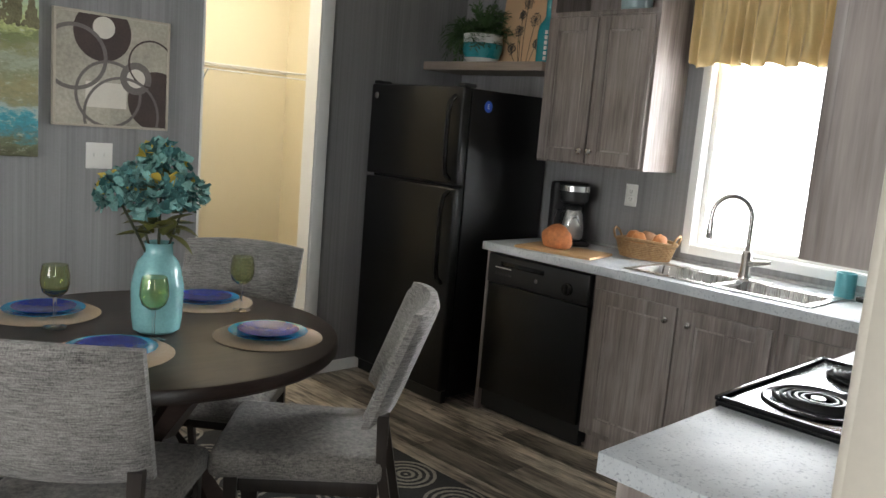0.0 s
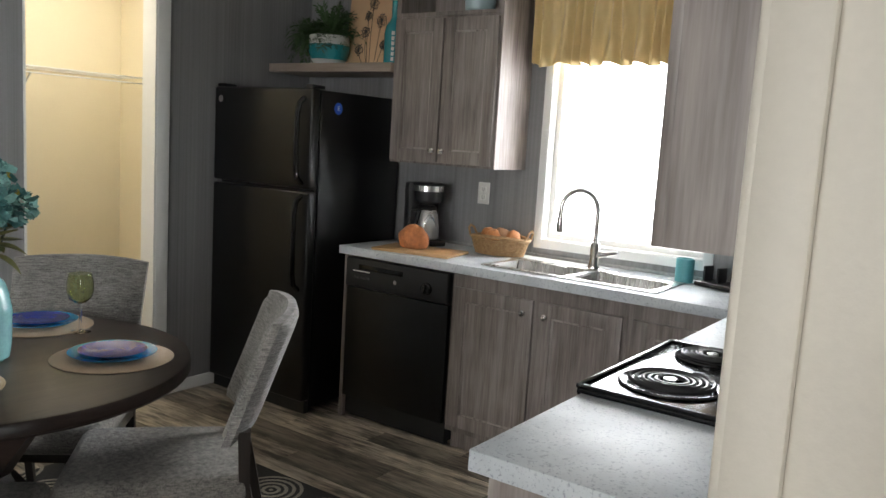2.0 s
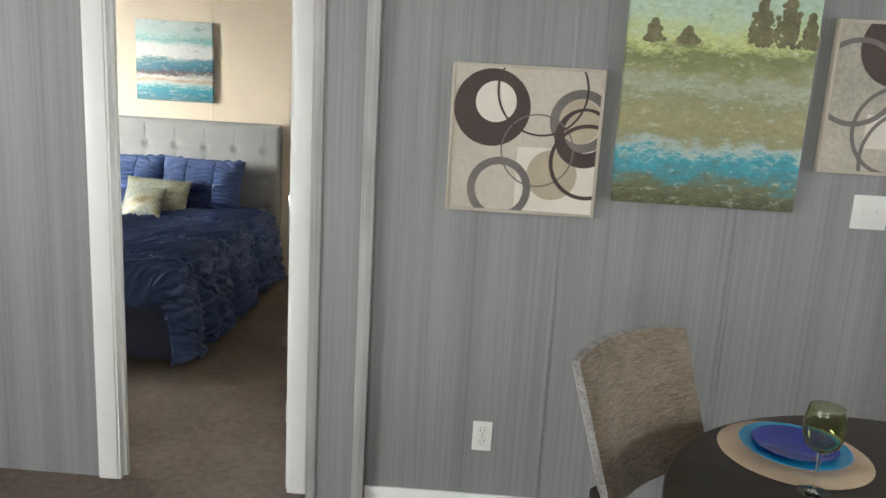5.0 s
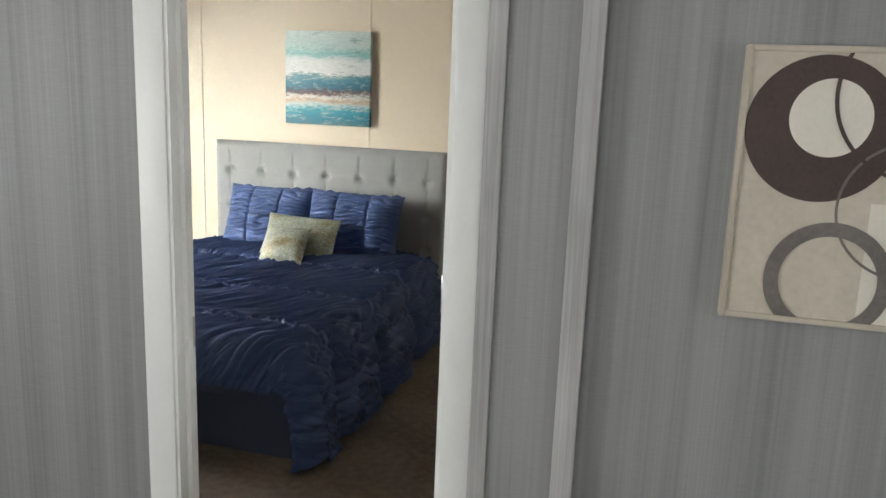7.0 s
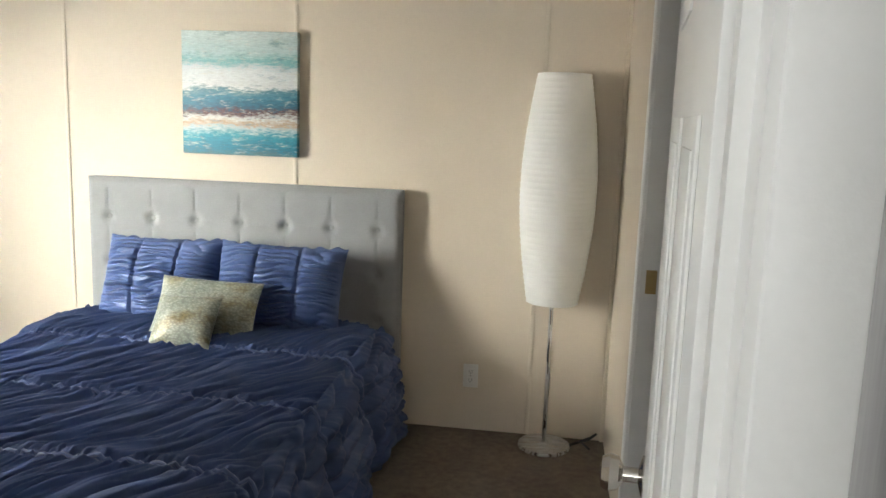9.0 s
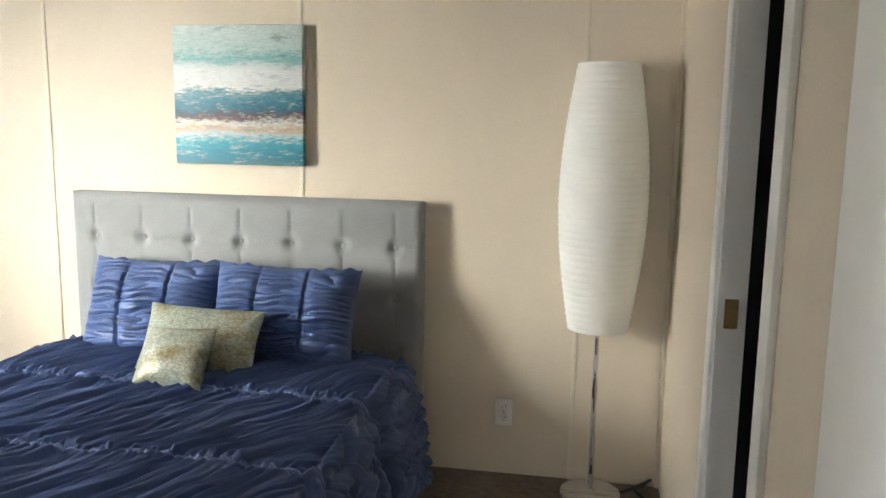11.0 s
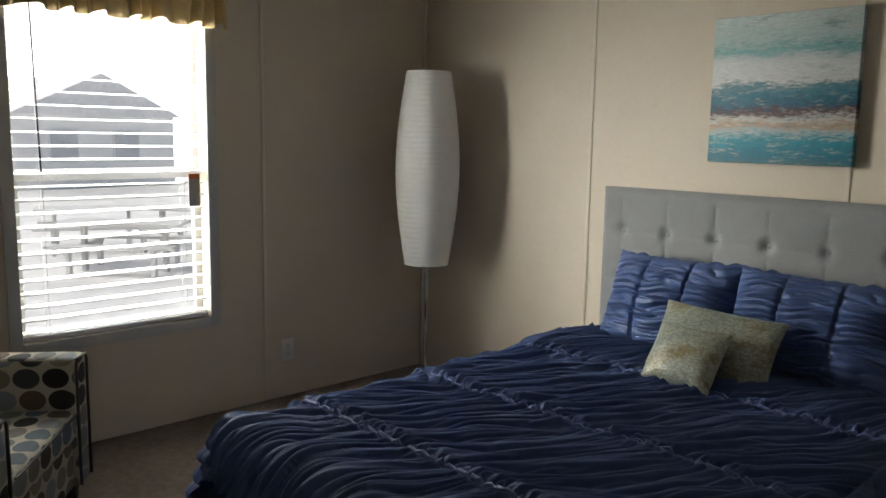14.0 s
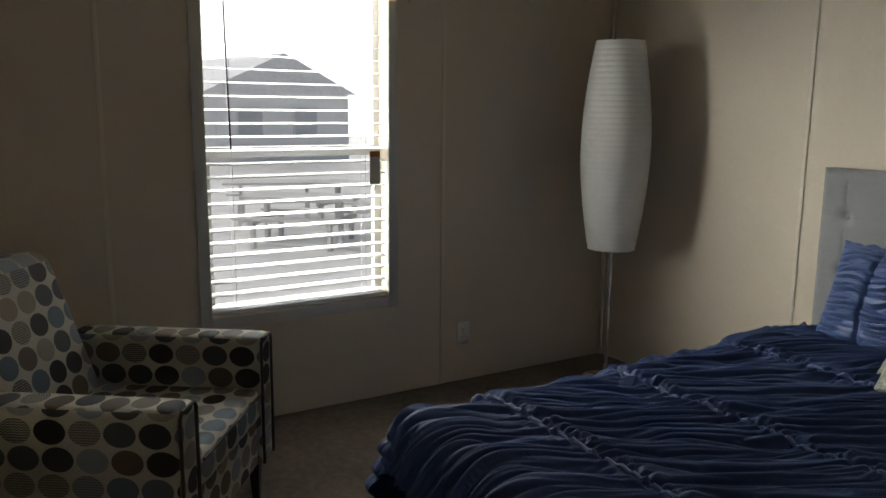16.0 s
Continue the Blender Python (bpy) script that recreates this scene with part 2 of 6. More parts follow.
def lathe(bm, profile, x=0, y=0, z=0, seg=32, m=None):
    """profile: pairs of radius and height, from the bottom up."""
    rings = []
    for r, h in profile:
        ring = []
        for i in range(seg):
            a = 2 * math.pi * i / seg
            p = Vector((r * math.cos(a), r * math.sin(a), h))
            p = (m @ p) if m else p + Vector((x, y, z))
            ring.append(bm.verts.new(p))
        rings.append(ring)
    for a, b in zip(rings, rings[1:]):
        for i in range(seg):
            bm.faces.new((a[i], a[(i + 1) % seg], b[(i + 1) % seg], b[i]))
    if profile[0][0] > 1e-5:
        bm.faces.new(list(reversed(rings[0])))
    if profile[-1][0] > 1e-5:
        bm.faces.new(rings[-1])
    return bm


def tube(bm, pts, r, seg=10, closed=False):
    pts = [Vector(p) for p in pts]
    n, rings, side = len(pts), [], None
    for i, p in enumerate(pts):
        a = pts[(i - 1) % n] if closed or i else p
        b = pts[(i + 1) % n] if closed or i < n - 1 else p
        d = (b - a).normalized()
        if side is None:
            side = d.orthogonal().normalized()
        side = (side - d * side.dot(d)).normalized()
        up = d.cross(side)
        rr = r(i / (n - 1)) if callable(r) else r
        rings.append([bm.verts.new(p + side * rr * math.cos(2 * math.pi * k / seg) + up * rr * math.sin(2 * math.pi * k / seg)) for k in range(seg)])
    for i in range(n if closed else n - 1):
        a, b = rings[i], rings[(i + 1) % n]
        for k in range(seg):
            bm.faces.new((a[k], a[(k + 1) % seg], b[(k + 1) % seg], b[k]))
    if not closed:
        bm.faces.new(list(reversed(rings[0]))), bm.faces.new(rings[-1])
    return bm


def smooth(bm, angle=35):
    bm.normal_update()
    lim = radians(angle)
    for f in bm.faces:
        f.smooth = True
    for e in bm.edges:
        e.smooth = len(e.link_faces) == 2 and e.calc_face_angle(0) < lim
    return bm


def uv_box(bm):
    """Box-projected texture coordinates in metres."""
    bm.normal_update()
    uv = bm.loops.layers.uv.new("UVMap")
    for f in bm.faces:
        a = max(range(3), key=lambda i: abs(f.normal[i]))
        for lp in f.loops:
            c = lp.vert.co
            lp[uv].uv = ((c.y, c.z), (c.x, c.z), (c.x, c.y))[a]


def mesh_of(name, bm, material, recalc=True):
    if recalc:
        bmesh.ops.recalc_face_normals(bm, faces=bm.faces)
    smooth(bm)
    me = bpy.data.meshes.new(name)
    bm.to_mesh(me)
    bm.free()
    for m in material if isinstance(material, (list, tuple)) else (material,):
        me.materials.append(m)
    return me


def part(name, bm, material, parent, label="", m=None):
    ob = new(name, mesh_of(name, bm, material))
    ob.parent = parent
    if m is not None:
        ob.matrix_local = m
    return tagged(ob, label)


def thing(name, label, category, m=None, group=""):
    ob = new(name)
    ob.empty_display_size = 0.1
    if m is not None:
        ob.matrix_world = m
    return tagged(ob, label, category, group)


def whole(name, bm, material, label, category, m=None, group="", kind=""):
    ob = new(name, mesh_of(name, bm, material))
    if m is not None:
        ob.matrix_world = m
    return tagged(ob, label, category, group, kind)


def structure(name, bm, material, label="", category="wall"):
    return whole(name, bm, material, label, category, kind="structure")


# ---- large structure ----
H = 2.42      # ceiling
GY = 3.90     # grey gallery wall
DY = 3.92     # wall with the bedroom door
KX = 3.42     # kitchen window wall
BY = 7.085    # bedroom headboard wall
BX = -4.555   # bedroom window wall
RX = -0.66   # bedroom wall with the bath door

structure("floor", boxes((-4.67, -4.0, -0.12, 3.54, 7.19, -0.012)), PLANK, "concealed subfloor under the coverings", "floor")
structure("ceiling", boxes((-4.67, -4.0, H, 3.54, 7.19, H + 0.1)), CEILING, "white textured ceiling", "ceiling")
structure("carpet_living", boxes((-4.56, -3.9, -0.012, -0.52, DY + 0.05, 0.0)), CARPET, "brown cut-pile carpet in the living area", "carpet")
structure("carpet_bedroom", boxes((-4.6, DY + 0.05, -0.012, -0.56, 7.12, 0.0)), CARPET, "brown cut-pile carpet in the bedroom", "carpet")

# gallery wall with the opening to the utility room
structure("wall_gallery", boxes((-0.52, GY, 0, 1.65, GY + 0.1, H), (2.33, GY, 0, KX + 0.1, GY + 0.1, H), (1.65, GY, 2.25, 2.33, GY + 0.1, H)), GREY_PANEL, "grey linen-look panelled wall")
structure("wall_bedroom_front", boxes((-4.555, DY, 0, -1.468, DY + 0.05, H), (-0.796, DY, 0, -0.52, DY + 0.05, H), (-1.468, DY, 2.03, -0.796, DY + 0.05, H)), [GREY_PANEL], "grey panelled wall with a doorway")
structure("wall_column", boxes((-0.705, 3.868, 0, -0.52, DY, H)), GREY_PANEL, "narrow grey panelled pilaster beside the doorway")
structure("trim_corner", boxes((-0.552, 3.858, 0, -0.508, 3.868, H, 0.003), (-0.519, 3.868, 0, -0.510, GY, H)), GREY_TRIM, "grey corner moulding", "trim")
structure("trim_pilaster", boxes((-0.725, 3.860, 0, -0.690, 3.868, H, 0.003), (-0.738, 3.905, 0, -0.706, DY, H, 0.003)), GREY_TRIM, "grey batten beside the door casing", "trim")
for i, x in enumerate((0.135, 0.737, 1.339)):
    structure("trim_batten", boxes((x - 0.009, GY - 0.0045, 0.07, x + 0.009, GY, H, 0.002)), GREY_PANEL, "thin grey panel batten", "trim")
for x in (-2.1, -3.2):
    structure("trim_batten", boxes((x - 0.009, DY - 0.0045, 0.0, x + 0.009, DY, H, 0.002)), GREY_PANEL, "thin grey panel batten", "trim")
structure("baseboard_gallery", boxes((-0.508, GY - 0.012, 0, 1.65, GY, 0.068, 0.004), (2.415, GY - 0.012, 0, KX, GY, 0.068, 0.004)), WHITE_PAINT, "low white baseboard", "baseboard")
# bedroom side of the front wall
structure("wall_bedroom_inside", boxes((BX, DY + 0.05, 0, -1.468, DY + 0.06, H), (-0.796, DY + 0.05, 0, RX, DY + 0.06, H), (-1.468, DY + 0.05, 2.03, -0.796, DY + 0.06, H)), CREAM_WALL, "cream panelled inner wall")

# kitchen window wall
WY0, WY1, WZ0, WZ1 = 1.36, 2.19, 1.0, 2.08
structure("wall_kitchen_window", boxes((KX, -0.1, 0, KX + 0.12, WY0, H), (KX, WY1, 0, KX + 0.12, 4.0, H), (KX, WY0, 0, KX + 0.12, WY1, WZ0), (KX, WY0, WZ1, KX + 0.12, WY1, H)), GREY_PANEL, "grey panelled kitchen wall with a window")
structure("wall_stove", boxes((0.47, 0.24, 0, KX, 0.36, H)), GREY_PANEL, "grey panelled wall behind the stove")
structure("wall_entry", boxes((0.35, -4.0, 0, 0.47, 0.402, H)), OFF_WHITE, "off-white wall end beside the kitchen")
structure("trim_entry", boxes((0.338, 0.366, 0, 0.35, 0.408, H, 0.003), (0.338, 0.402, 0, 0.40, 0.412, H, 0.003)), OFF_WHITE, "off-white corner moulding on the wall end", "trim")

# living side, closed around and behind
structure("wall_living_left", boxes((-4.675, -4.0, 0, -4.555, -0.4, H), (-4.675, 1.6, 0, -4.555, DY + 0.05, H), (-4.675, -0.4, 0, -4.555, 1.6, 0.75), (-4.675, -0.4, 2.15, -4.555, 1.6, H)), GREY_PANEL, "grey panelled living room wall with a window")
structure("wall_living_back", boxes((-4.555, -4.0, 0, -2.6, -3.88, H), (-0.6, -4.0, 0, 0.35, -3.88, H), (-2.6, -4.0, 0, -0.6, -3.88, 0.75), (-2.6, -4.0, 2.15, -0.6, -3.88, H)), GREY_PANEL, "grey panelled rear wall with a window")
structure("wall_kitchen_back", boxes((0.47, -0.12, 0, KX, -0.1, H)), OFF_WHITE, "plain wall closing the space behind the kitchen")

# utility room behind the opening
structure("wall_utility", boxes((1.25, GY + 1.0, 0, 2.87, GY + 1.1, H), (1.15, GY + 0.1, 0, 1.25, GY + 1.1, H), (2.77, GY + 0.1, 0, 2.87, GY + 1.0, H)), HALL_CREAM, "cream utility room walls")
structure("trim_utility", boxes((2.33, GY - 0.014, 0, 2.405, GY, 2.29, 0.004), (2.318, GY - 0.01, 0, 2.33, GY + 0.1, 2.25), (1.65, GY - 0.002, 0, 1.662, GY + 0.1, 2.25), (1.65, GY - 0.014, 2.25, 2.33, GY, 2.30, 0.004)), WHITE_PAINT, "white casing of the utility opening", "trim")
structure("baseboard_utility", boxes((1.25, GY + 0.985, 0, 2.77, GY + 1.0, 0.09, 0.004), (2.755, GY + 0.1, 0, 2.77, GY + 0.985, 0.09, 0.004)), HALL_CREAM, "cream baseboard", "baseboard")

# bedroom shell
structure("wall_bedroom_back", boxes((BX - 0.1, BY, 0, RX + 0.1, BY + 0.1, H)), CREAM_WALL, "cream panelled headboard wall")
VY0, VY1, VZ0, VZ1 = 4.890, 5.722, 0.488, 2.09
structure("wall_bedroom_window", boxes((BX - 0.12, DY + 0.05, 0, BX, VY0, H), (BX - 0.12, VY1, 0, BX, BY, H), (BX - 0.12, VY0, 0, BX, VY1, VZ0), (BX - 0.12, VY0, VZ1, BX, VY1, H)), CREAM_WALL, "cream panelled wall with a window")
structure("wall_bedroom_bath", boxes((RX, DY + 0.05, 0, RX + 0.06, 5.38, H), (RX, 5.93, 0, RX + 0.06, BY, H), (RX, 5.38, 2.03, RX + 0.06, 5.93, H)), CREAM_WALL, "cream wall with a doorway to the bath")
for x in (-1.025, -2.188, -3.362):
    structure("trim_batten", boxes((x - 0.010, BY - 0.005, 0, x + 0.010, BY, H, 0.002)), CREAM_TRIM, "thin cream panel batten", "trim")
for y in (6.022, 4.5):
    structure("trim_batten", boxes((BX, y - 0.010, 0, BX + 0.005, y + 0.010, H, 0.002)), CREAM_TRIM, "thin cream panel batten", "trim")
structure("trim_bedroom_corner", boxes((BX, BY - 0.018, 0, BX + 0.018, BY, H, 0.004), (RX - 0.018, BY - 0.018, 0, RX, BY, H, 0.004)), CREAM_TRIM, "cream corner moulding", "trim")
# bath beyond, its unlit gloom put into a near-black wall colour
BATH_SHADE = plain("bath_unlit_wall", (0.05, 0.05, 0.055), 0.7)
structure("wall_bath", boxes((RX + 0.06, 5.05, 0, 1.0, 5.15, H), (RX + 0.06, 6.4, 0, 1.0, 6.5, H), (0.9, 5.15, 0, 1.0, 6.4, H)), BATH_SHADE, "bath walls coloured near-black for the unlit room past the doorway")


def door_casing(name, x0, x1, top, y, face, label):
    """White casing round a doorway in a wall along x. face: -1 or 1."""
    ob = structure(name, boxes(
        (x0 - 0.072, y, 0, x0 + 0.004, y + face * 0.016, top + 0.072, 0.004),
        (x1 - 0.004, y, 0, x1 + 0.06, y + face * 0.016, top + 0.072, 0.004),
        (x0 + 0.004, y, top - 0.004, x1 - 0.004, y + face * 0.016, top + 0.072, 0.004)), WHITE_PAINT, label, "door casing")
    return ob


door_casing("trim_door_front", -1.468, -0.796, 2.03, DY, -1, "white bedroom door casing")
door_casing("trim_door_inside", -1.468, -0.796, 2.03, DY + 0.06, 1, "white bedroom door casing, inner side")
structure("door_jamb", boxes((-1.470, DY - 0.01, 0, -1.456, DY + 0.068, 2.03), (-0.808, DY - 0.01, 0, -0.794, DY + 0.068, 2.03), (-1.456, DY - 0.01, 2.018, -0.808, DY + 0.068, 2.032),
                             (-1.456, DY + 0.022, 0, -1.444, DY + 0.04, 2.018), (-0.820, DY + 0.022, 0, -0.808, DY + 0.04, 2.018)), WHITE_PAINT, "white door jamb with stops", "door jamb")
structure("strike_plate", boxes((-1.456, DY + 0.042, 0.90, -1.453, DY + 0.066, 0.975, 0.002)), STEEL, "steel strike plate on the jamb", "strike plate")
structure("trim_door_bath", boxes((RX - 0.016, 5.31, 0, RX, 5.385, 2.09, 0.004), (RX - 0.016, 5.925, 0, RX, 6.0, 2.09, 0.004), (RX - 0.016, 5.385, 2.02, RX, 5.925, 2.09, 0.004),
                                  (RX - 0.005, 5.378, 0, RX + 0.065, 5.392, 2.03), (RX - 0.005, 5.918, 0, RX + 0.065, 5.932, 2.03)), WHITE_PAINT, "white casing of the bath doorway", "door casing")
structure("bath_strike_plate", boxes((RX + 0.012, 5.915, 0.97, RX + 0.045, 5.918, 1.045)), plain("brass", (0.45, 0.33, 0.16), 0.35, 1.0), "brass strike plate on the bath jamb", "strike plate")

# open bedroom door
leaf = thing("door_1", "white six-panel bedroom door standing open", "door", pose(-0.789, DY + 0.07, 0, 0, 0, 85))
leaf["kind"] = "structure"
bm = boxes((0, 0.0, 0.012, 0.68, 0.034, 2.015, 0.002))
part("door_slab", bm, WHITE_PAINT, leaf)
for px in (0.10, 0.38):
    for z0, z1 in ((0.22, 0.78), (0.90, 1.50), (1.62, 1.88)):
        for fy in (0.034, -0.004):
            bm = boxes((px, fy, z0, px + 0.2, fy + 0.004, z1, 0.0015), (px + 0.03, fy - 0.002, z0 + 0.03, px + 0.17, fy + 0.006, z1 - 0.03, 0.002))
            part("door_panel", bm, WHITE_PAINT, leaf)
for fy, s in ((0.034, 1), (0.0, -1)):
    bm = bmesh.new()
    mm = pose(0.62, fy, 0.95, -90 * s, 0, 0)
    lathe(bm, [(0.032, 0), (0.032, 0.006), (0.012, 0.012), (0.012, 0.035), (0.026, 0.042), (0.030, 0.056), (0.024, 0.068), (0.0, 0.072)], m=mm, seg=20)
    part("door_knob", bm, CHROME, leaf, "satin nickel door knob")
for z in (0.25, 1.05, 1.8):
    part("hinge", boxes((-0.006, 0.034, z, 0.006, 0.046, z + 0.09, 0.003)), STEEL, leaf)

# ---- kitchen ----
def knob_bm(x, y, z, face="x"):
    bm = bmesh.new()
    m = pose(x, y, z, 0, -90, 0) if face == "x" else pose(x, y, z, -90, 0, 0)
    return lathe(bm, [(0.008, 0), (0.006, 0.01), (0.014, 0.016), (0.016, 0.022), (0.012, 0.028), (0.0, 0.03)], m=m, seg=16)


def shaker_door(parent, name, y0, y1, z0, z1, x, knob_y, knob_z):
    """A framed cabinet door facing -x: a sunk panel inside four rails, with a knob."""
    w = 0.062
    d = part(name, boxes((x - 0.019, y0, z0, x, y0 + w, z1, 0.002), (x - 0.019, y1 - w, z0, x, y1, z1, 0.002),
                         (x - 0.0188, y0 + w, z0, x, y1 - w, z0 + w, 0.002), (x - 0.0188, y0 + w, z1 - w, x, y1 - w, z1, 0.002)), CAB, parent)
    part("panel", boxes((x - 0.010, y0 + w, z0 + w, x - 0.002, y1 - w, z1 - w)), CAB, d)
    b = 0.009
    part("panel_bead", boxes((x - 0.015, y0 + w, z0 + w, x - 0.009, y0 + w + b, z1 - w, 0.002), (x - 0.015, y1 - w - b, z0 + w, x - 0.009, y1 - w, z1 - w, 0.002),
                             (x - 0.0148, y0 + w + b, z0 + w, x - 0.009, y1 - w - b, z0 + w + b, 0.002), (x - 0.0148, y0 + w + b, z1 - w - b, x - 0.009, y1 - w - b, z1 - w, 0.002)), CAB_SIDE, d)
    if knob_y is not None:
        part("knob", knob_bm(x - 0.019, knob_y, knob_z), CHROME, d, "nickel knob")
    return d


FX = 2.85
base = thing("sink_base_cabinet", "grey-brown wood sink cabinet with two framed doors", "cabinet", group="base cabinets")
part("body", boxes((FX, 1.47, 0.1, 3.415, 2.335, 0.868), (FX + 0.06, 1.47, 0.0, 3.41, 2.335, 0.1)), CAB, base)
shaker_door(base, "door", 1.90, 2.315, 0.13, 0.80, FX, 1.94, 0.74)
shaker_door(base, "door", 1.485, 1.868, 0.13, 0.80, FX, 1.83, 0.74)
base2 = thing("drawer_cabinet", "grey-brown wood corner cabinet with a drawer", "cabinet", group="base cabinets")
part("body", boxes((FX, 0.365, 0.1, 3.415, 1.468, 0.868), (FX + 0.06, 0.365, 0.0, 3.41, 1.468, 0.1)), CAB, base2)
shaker_door(base2, "drawer_front", 1.05, 1.44, 0.62, 0.80, FX, None, 0)
shaker_door(base2, "door", 1.05, 1.44, 0.13, 0.59, FX, 1.40, 0.54)
base3 = thing("stove_side_cabinet", "grey-brown wood end cabinet beside the stove", "cabinet", group="base cabinets")
part("body", boxes((1.015, 0.365, 0.1, 1.453, 0.985, 0.868), (1.015, 0.365, 0.0, 1.453, 0.93, 0.1)), CAB_SIDE, base3)
part("door", boxes((1.03, 0.985, 0.13, 1.44, 1.003, 0.80, 0.002)), CAB, base3)
whole("end_panel", boxes((FX, 3.0, 0.0, 3.415, 3.022, 0.868, 0.001)), CAB_SIDE, "grey-brown wood end panel beside the dishwasher", "end panel")
base4 = thing("stove_corner_cabinet", "grey-brown wood corner cabinet past the stove", "cabinet", group="base cabinets")
part("body", boxes((2.088, 0.365, 0.0, FX - 0.002, 0.985, 0.868)), CAB, base4)

# worktop, round the sink and the stove
wt = thing("worktop", "pale grey speckled laminate worktop with thick edge", "worktop")
SX0, SX1, SY0, SY1 = 2.885, 3.245, 1.375, 2.215
part("window_run", boxes((2.81, SY1 - 0.01, 0.868, KX - 0.002, 3.03, 0.91, 0.003), (2.81, 1.03, 0.868, KX - 0.002, SY0 + 0.01, 0.91, 0.003),
                         (2.81, SY0 + 0.01, 0.868, SX0 + 0.01, SY1 - 0.01, 0.91), (SX1 - 0.01, SY0 + 0.01, 0.868, KX - 0.002, SY1 - 0.01, 0.91)), COUNTER, wt)
part("stove_end", boxes((0.985, 0.362, 0.868, 1.453, 1.015, 0.91, 0.003)), COUNTER, wt)
part("corner", boxes((2.088, 0.362, 0.868, KX - 0.002, 1.03, 0.91, 0.003)), COUNTER, wt)
part("backsplash", boxes((KX - 0.014, 0.365, 0.91, KX - 0.002, 3.03, 0.925, 0.003)), GREY_TRIM, wt)

# dishwasher
dw = thing("dishwasher", "black built-in dishwasher under the worktop", "dishwasher")
part("door", boxes((2.838, 2.352, 0.12, 2.87, 2.992, 0.70, 0.006)), BLACK_TEX, dw)
part("control_panel", boxes((2.826, 2.352, 0.705, 2.87, 2.992, 0.855, 0.01)), BLACK_MATT, dw)
part("body", boxes((2.87, 2.352, 0.02, 3.40, 2.992, 0.866)), BLACK_MATT, dw)
part("toe_panel", boxes((2.90, 2.36, 0.0, 2.92, 2.985, 0.12)), BLACK_MATT, dw)
part("handle", boxes((2.820, 2.62, 0.80, 2.83, 2.90, 0.825, 0.004)), BLACK_GLOSS, dw, "glossy recessed handle")
bm = lathe(bmesh.new(), [(0.03, 0), (0.03, 0.012), (0.024, 0.018), (0, 0.018)], m=pose(2.826, 2.47, 0.765, 0, -90, 0), seg=24)
box(bm, 2.800, 2.464, 0.745, 2.812, 2.476, 0.785, 0.003)
part("dial", bm, BLACK_GLOSS, dw, "black timer dial")
for i in range(5):
    part("button", boxes((2.822, 2.83 + i * 0.022, 0.752, 2.828, 2.845 + i * 0.022, 0.764, 0.002)), SLOT, dw)
part("badge", lathe(bmesh.new(), [(0.011, 0), (0.011, 0.003), (0, 0.003)], m=pose(2.826, 2.665, 0.765, 0, -90, 0), seg=18), CHROME, dw, "round silver badge")
part("print_bar", boxes((2.8245, 2.83, 0.788, 2.826, 2.94, 0.793)), PLASTIC, dw, "small white printed line")

# refrigerator
fr = thing("refrigerator", "black two-door top-freezer refrigerator", "refrigerator")
FB, FF = 3.14, 3.885
part("body", boxes((2.755, FB, 0.03, 3.40, FF, 1.685, 0.008)), BLACK_TEX, fr)
part("freezer_door", boxes((2.690, FB, 1.185, 2.75, FF, 1.69, 0.012, 3)), BLACK_TEX, fr)
part("fridge_door", boxes((2.690, FB, 0.07, 2.75, FF, 1.17, 0.012, 3)), BLACK_TEX, fr)
part("kick_plate", boxes((2.72, FB + 0.01, 0.0, 2.755, FF - 0.01, 0.065)), BLACK_MATT, fr)
part("gasket", boxes((2.742, FB + 0.01, 0.08, 2.758, FF - 0.01, 1.68)), BLACK_MATT, fr)


def fridge_handle(z0, z1):
    bm = bmesh.new()
    y = FB + 0.055
    pts = [(2.69, y, z0), (2.655, y, z0 + 0.03), (2.645, y, z0 + 0.09), (2.643, y, (z0 + z1) / 2), (2.645, y, z1 - 0.09), (2.655, y, z1 - 0.03), (2.69, y, z1)]
    tube(bm, pts, 0.014, 10)
    return bm


part("handle", fridge_handle(1.21, 1.64), BLACK_GLOSS, fr, "long glossy handle")
part("handle", fridge_handle(0.66, 1.15), BLACK_GLOSS, fr, "long glossy handle")
part("hinge_cover", boxes((2.70, FB + 0.01, 1.69, 2.79, FB + 0.06, 1.708, 0.005)), BLACK_MATT, fr)
part("hinge_cover", boxes((2.70, FF - 0.06, 1.69, 2.79, FF - 0.01, 1.708, 0.005)), BLACK_MATT, fr)
part("badge", lathe(bmesh.new(), [(0.019, 0), (0.019, 0.003), (0, 0.003)], m=pose(2.69, FF - 0.055, 1.625, 0, -90, 0), seg=24), CHROME, fr, "round silver badge")
BLUE_STICK = plain("blue_sticker", (0.02, 0.10, 0.55), 0.4, vary=0.05)
st = part("sticker", lathe(bmesh.new(), [(0.03, 0), (0.03, 0.001), (0, 0.001)], m=pose(2.88, FB, 1.60, 90, 0, 0), seg=28), BLUE_STICK, fr, "round blue sticker")


def lettering(name, text, size, m, mat, parent, label):
    cu = bpy.data.curves.new(name, "FONT")
    cu.body, cu.size, cu.extrude, cu.align_x, cu.align_y = text, size, 0.0006, "CENTER", "CENTER"
    tmp = bpy.data.objects.new("tmp_text", cu)
    scene.collection.objects.link(tmp)
    me = bpy.data.meshes.new_from_object(tmp)
    bpy.data.objects.remove(tmp)
    me.materials.clear()
    me.materials.append(mat)
    ob = new(name, me)
    ob.parent = parent
    ob.matrix_local = m
    return tagged(ob, label)


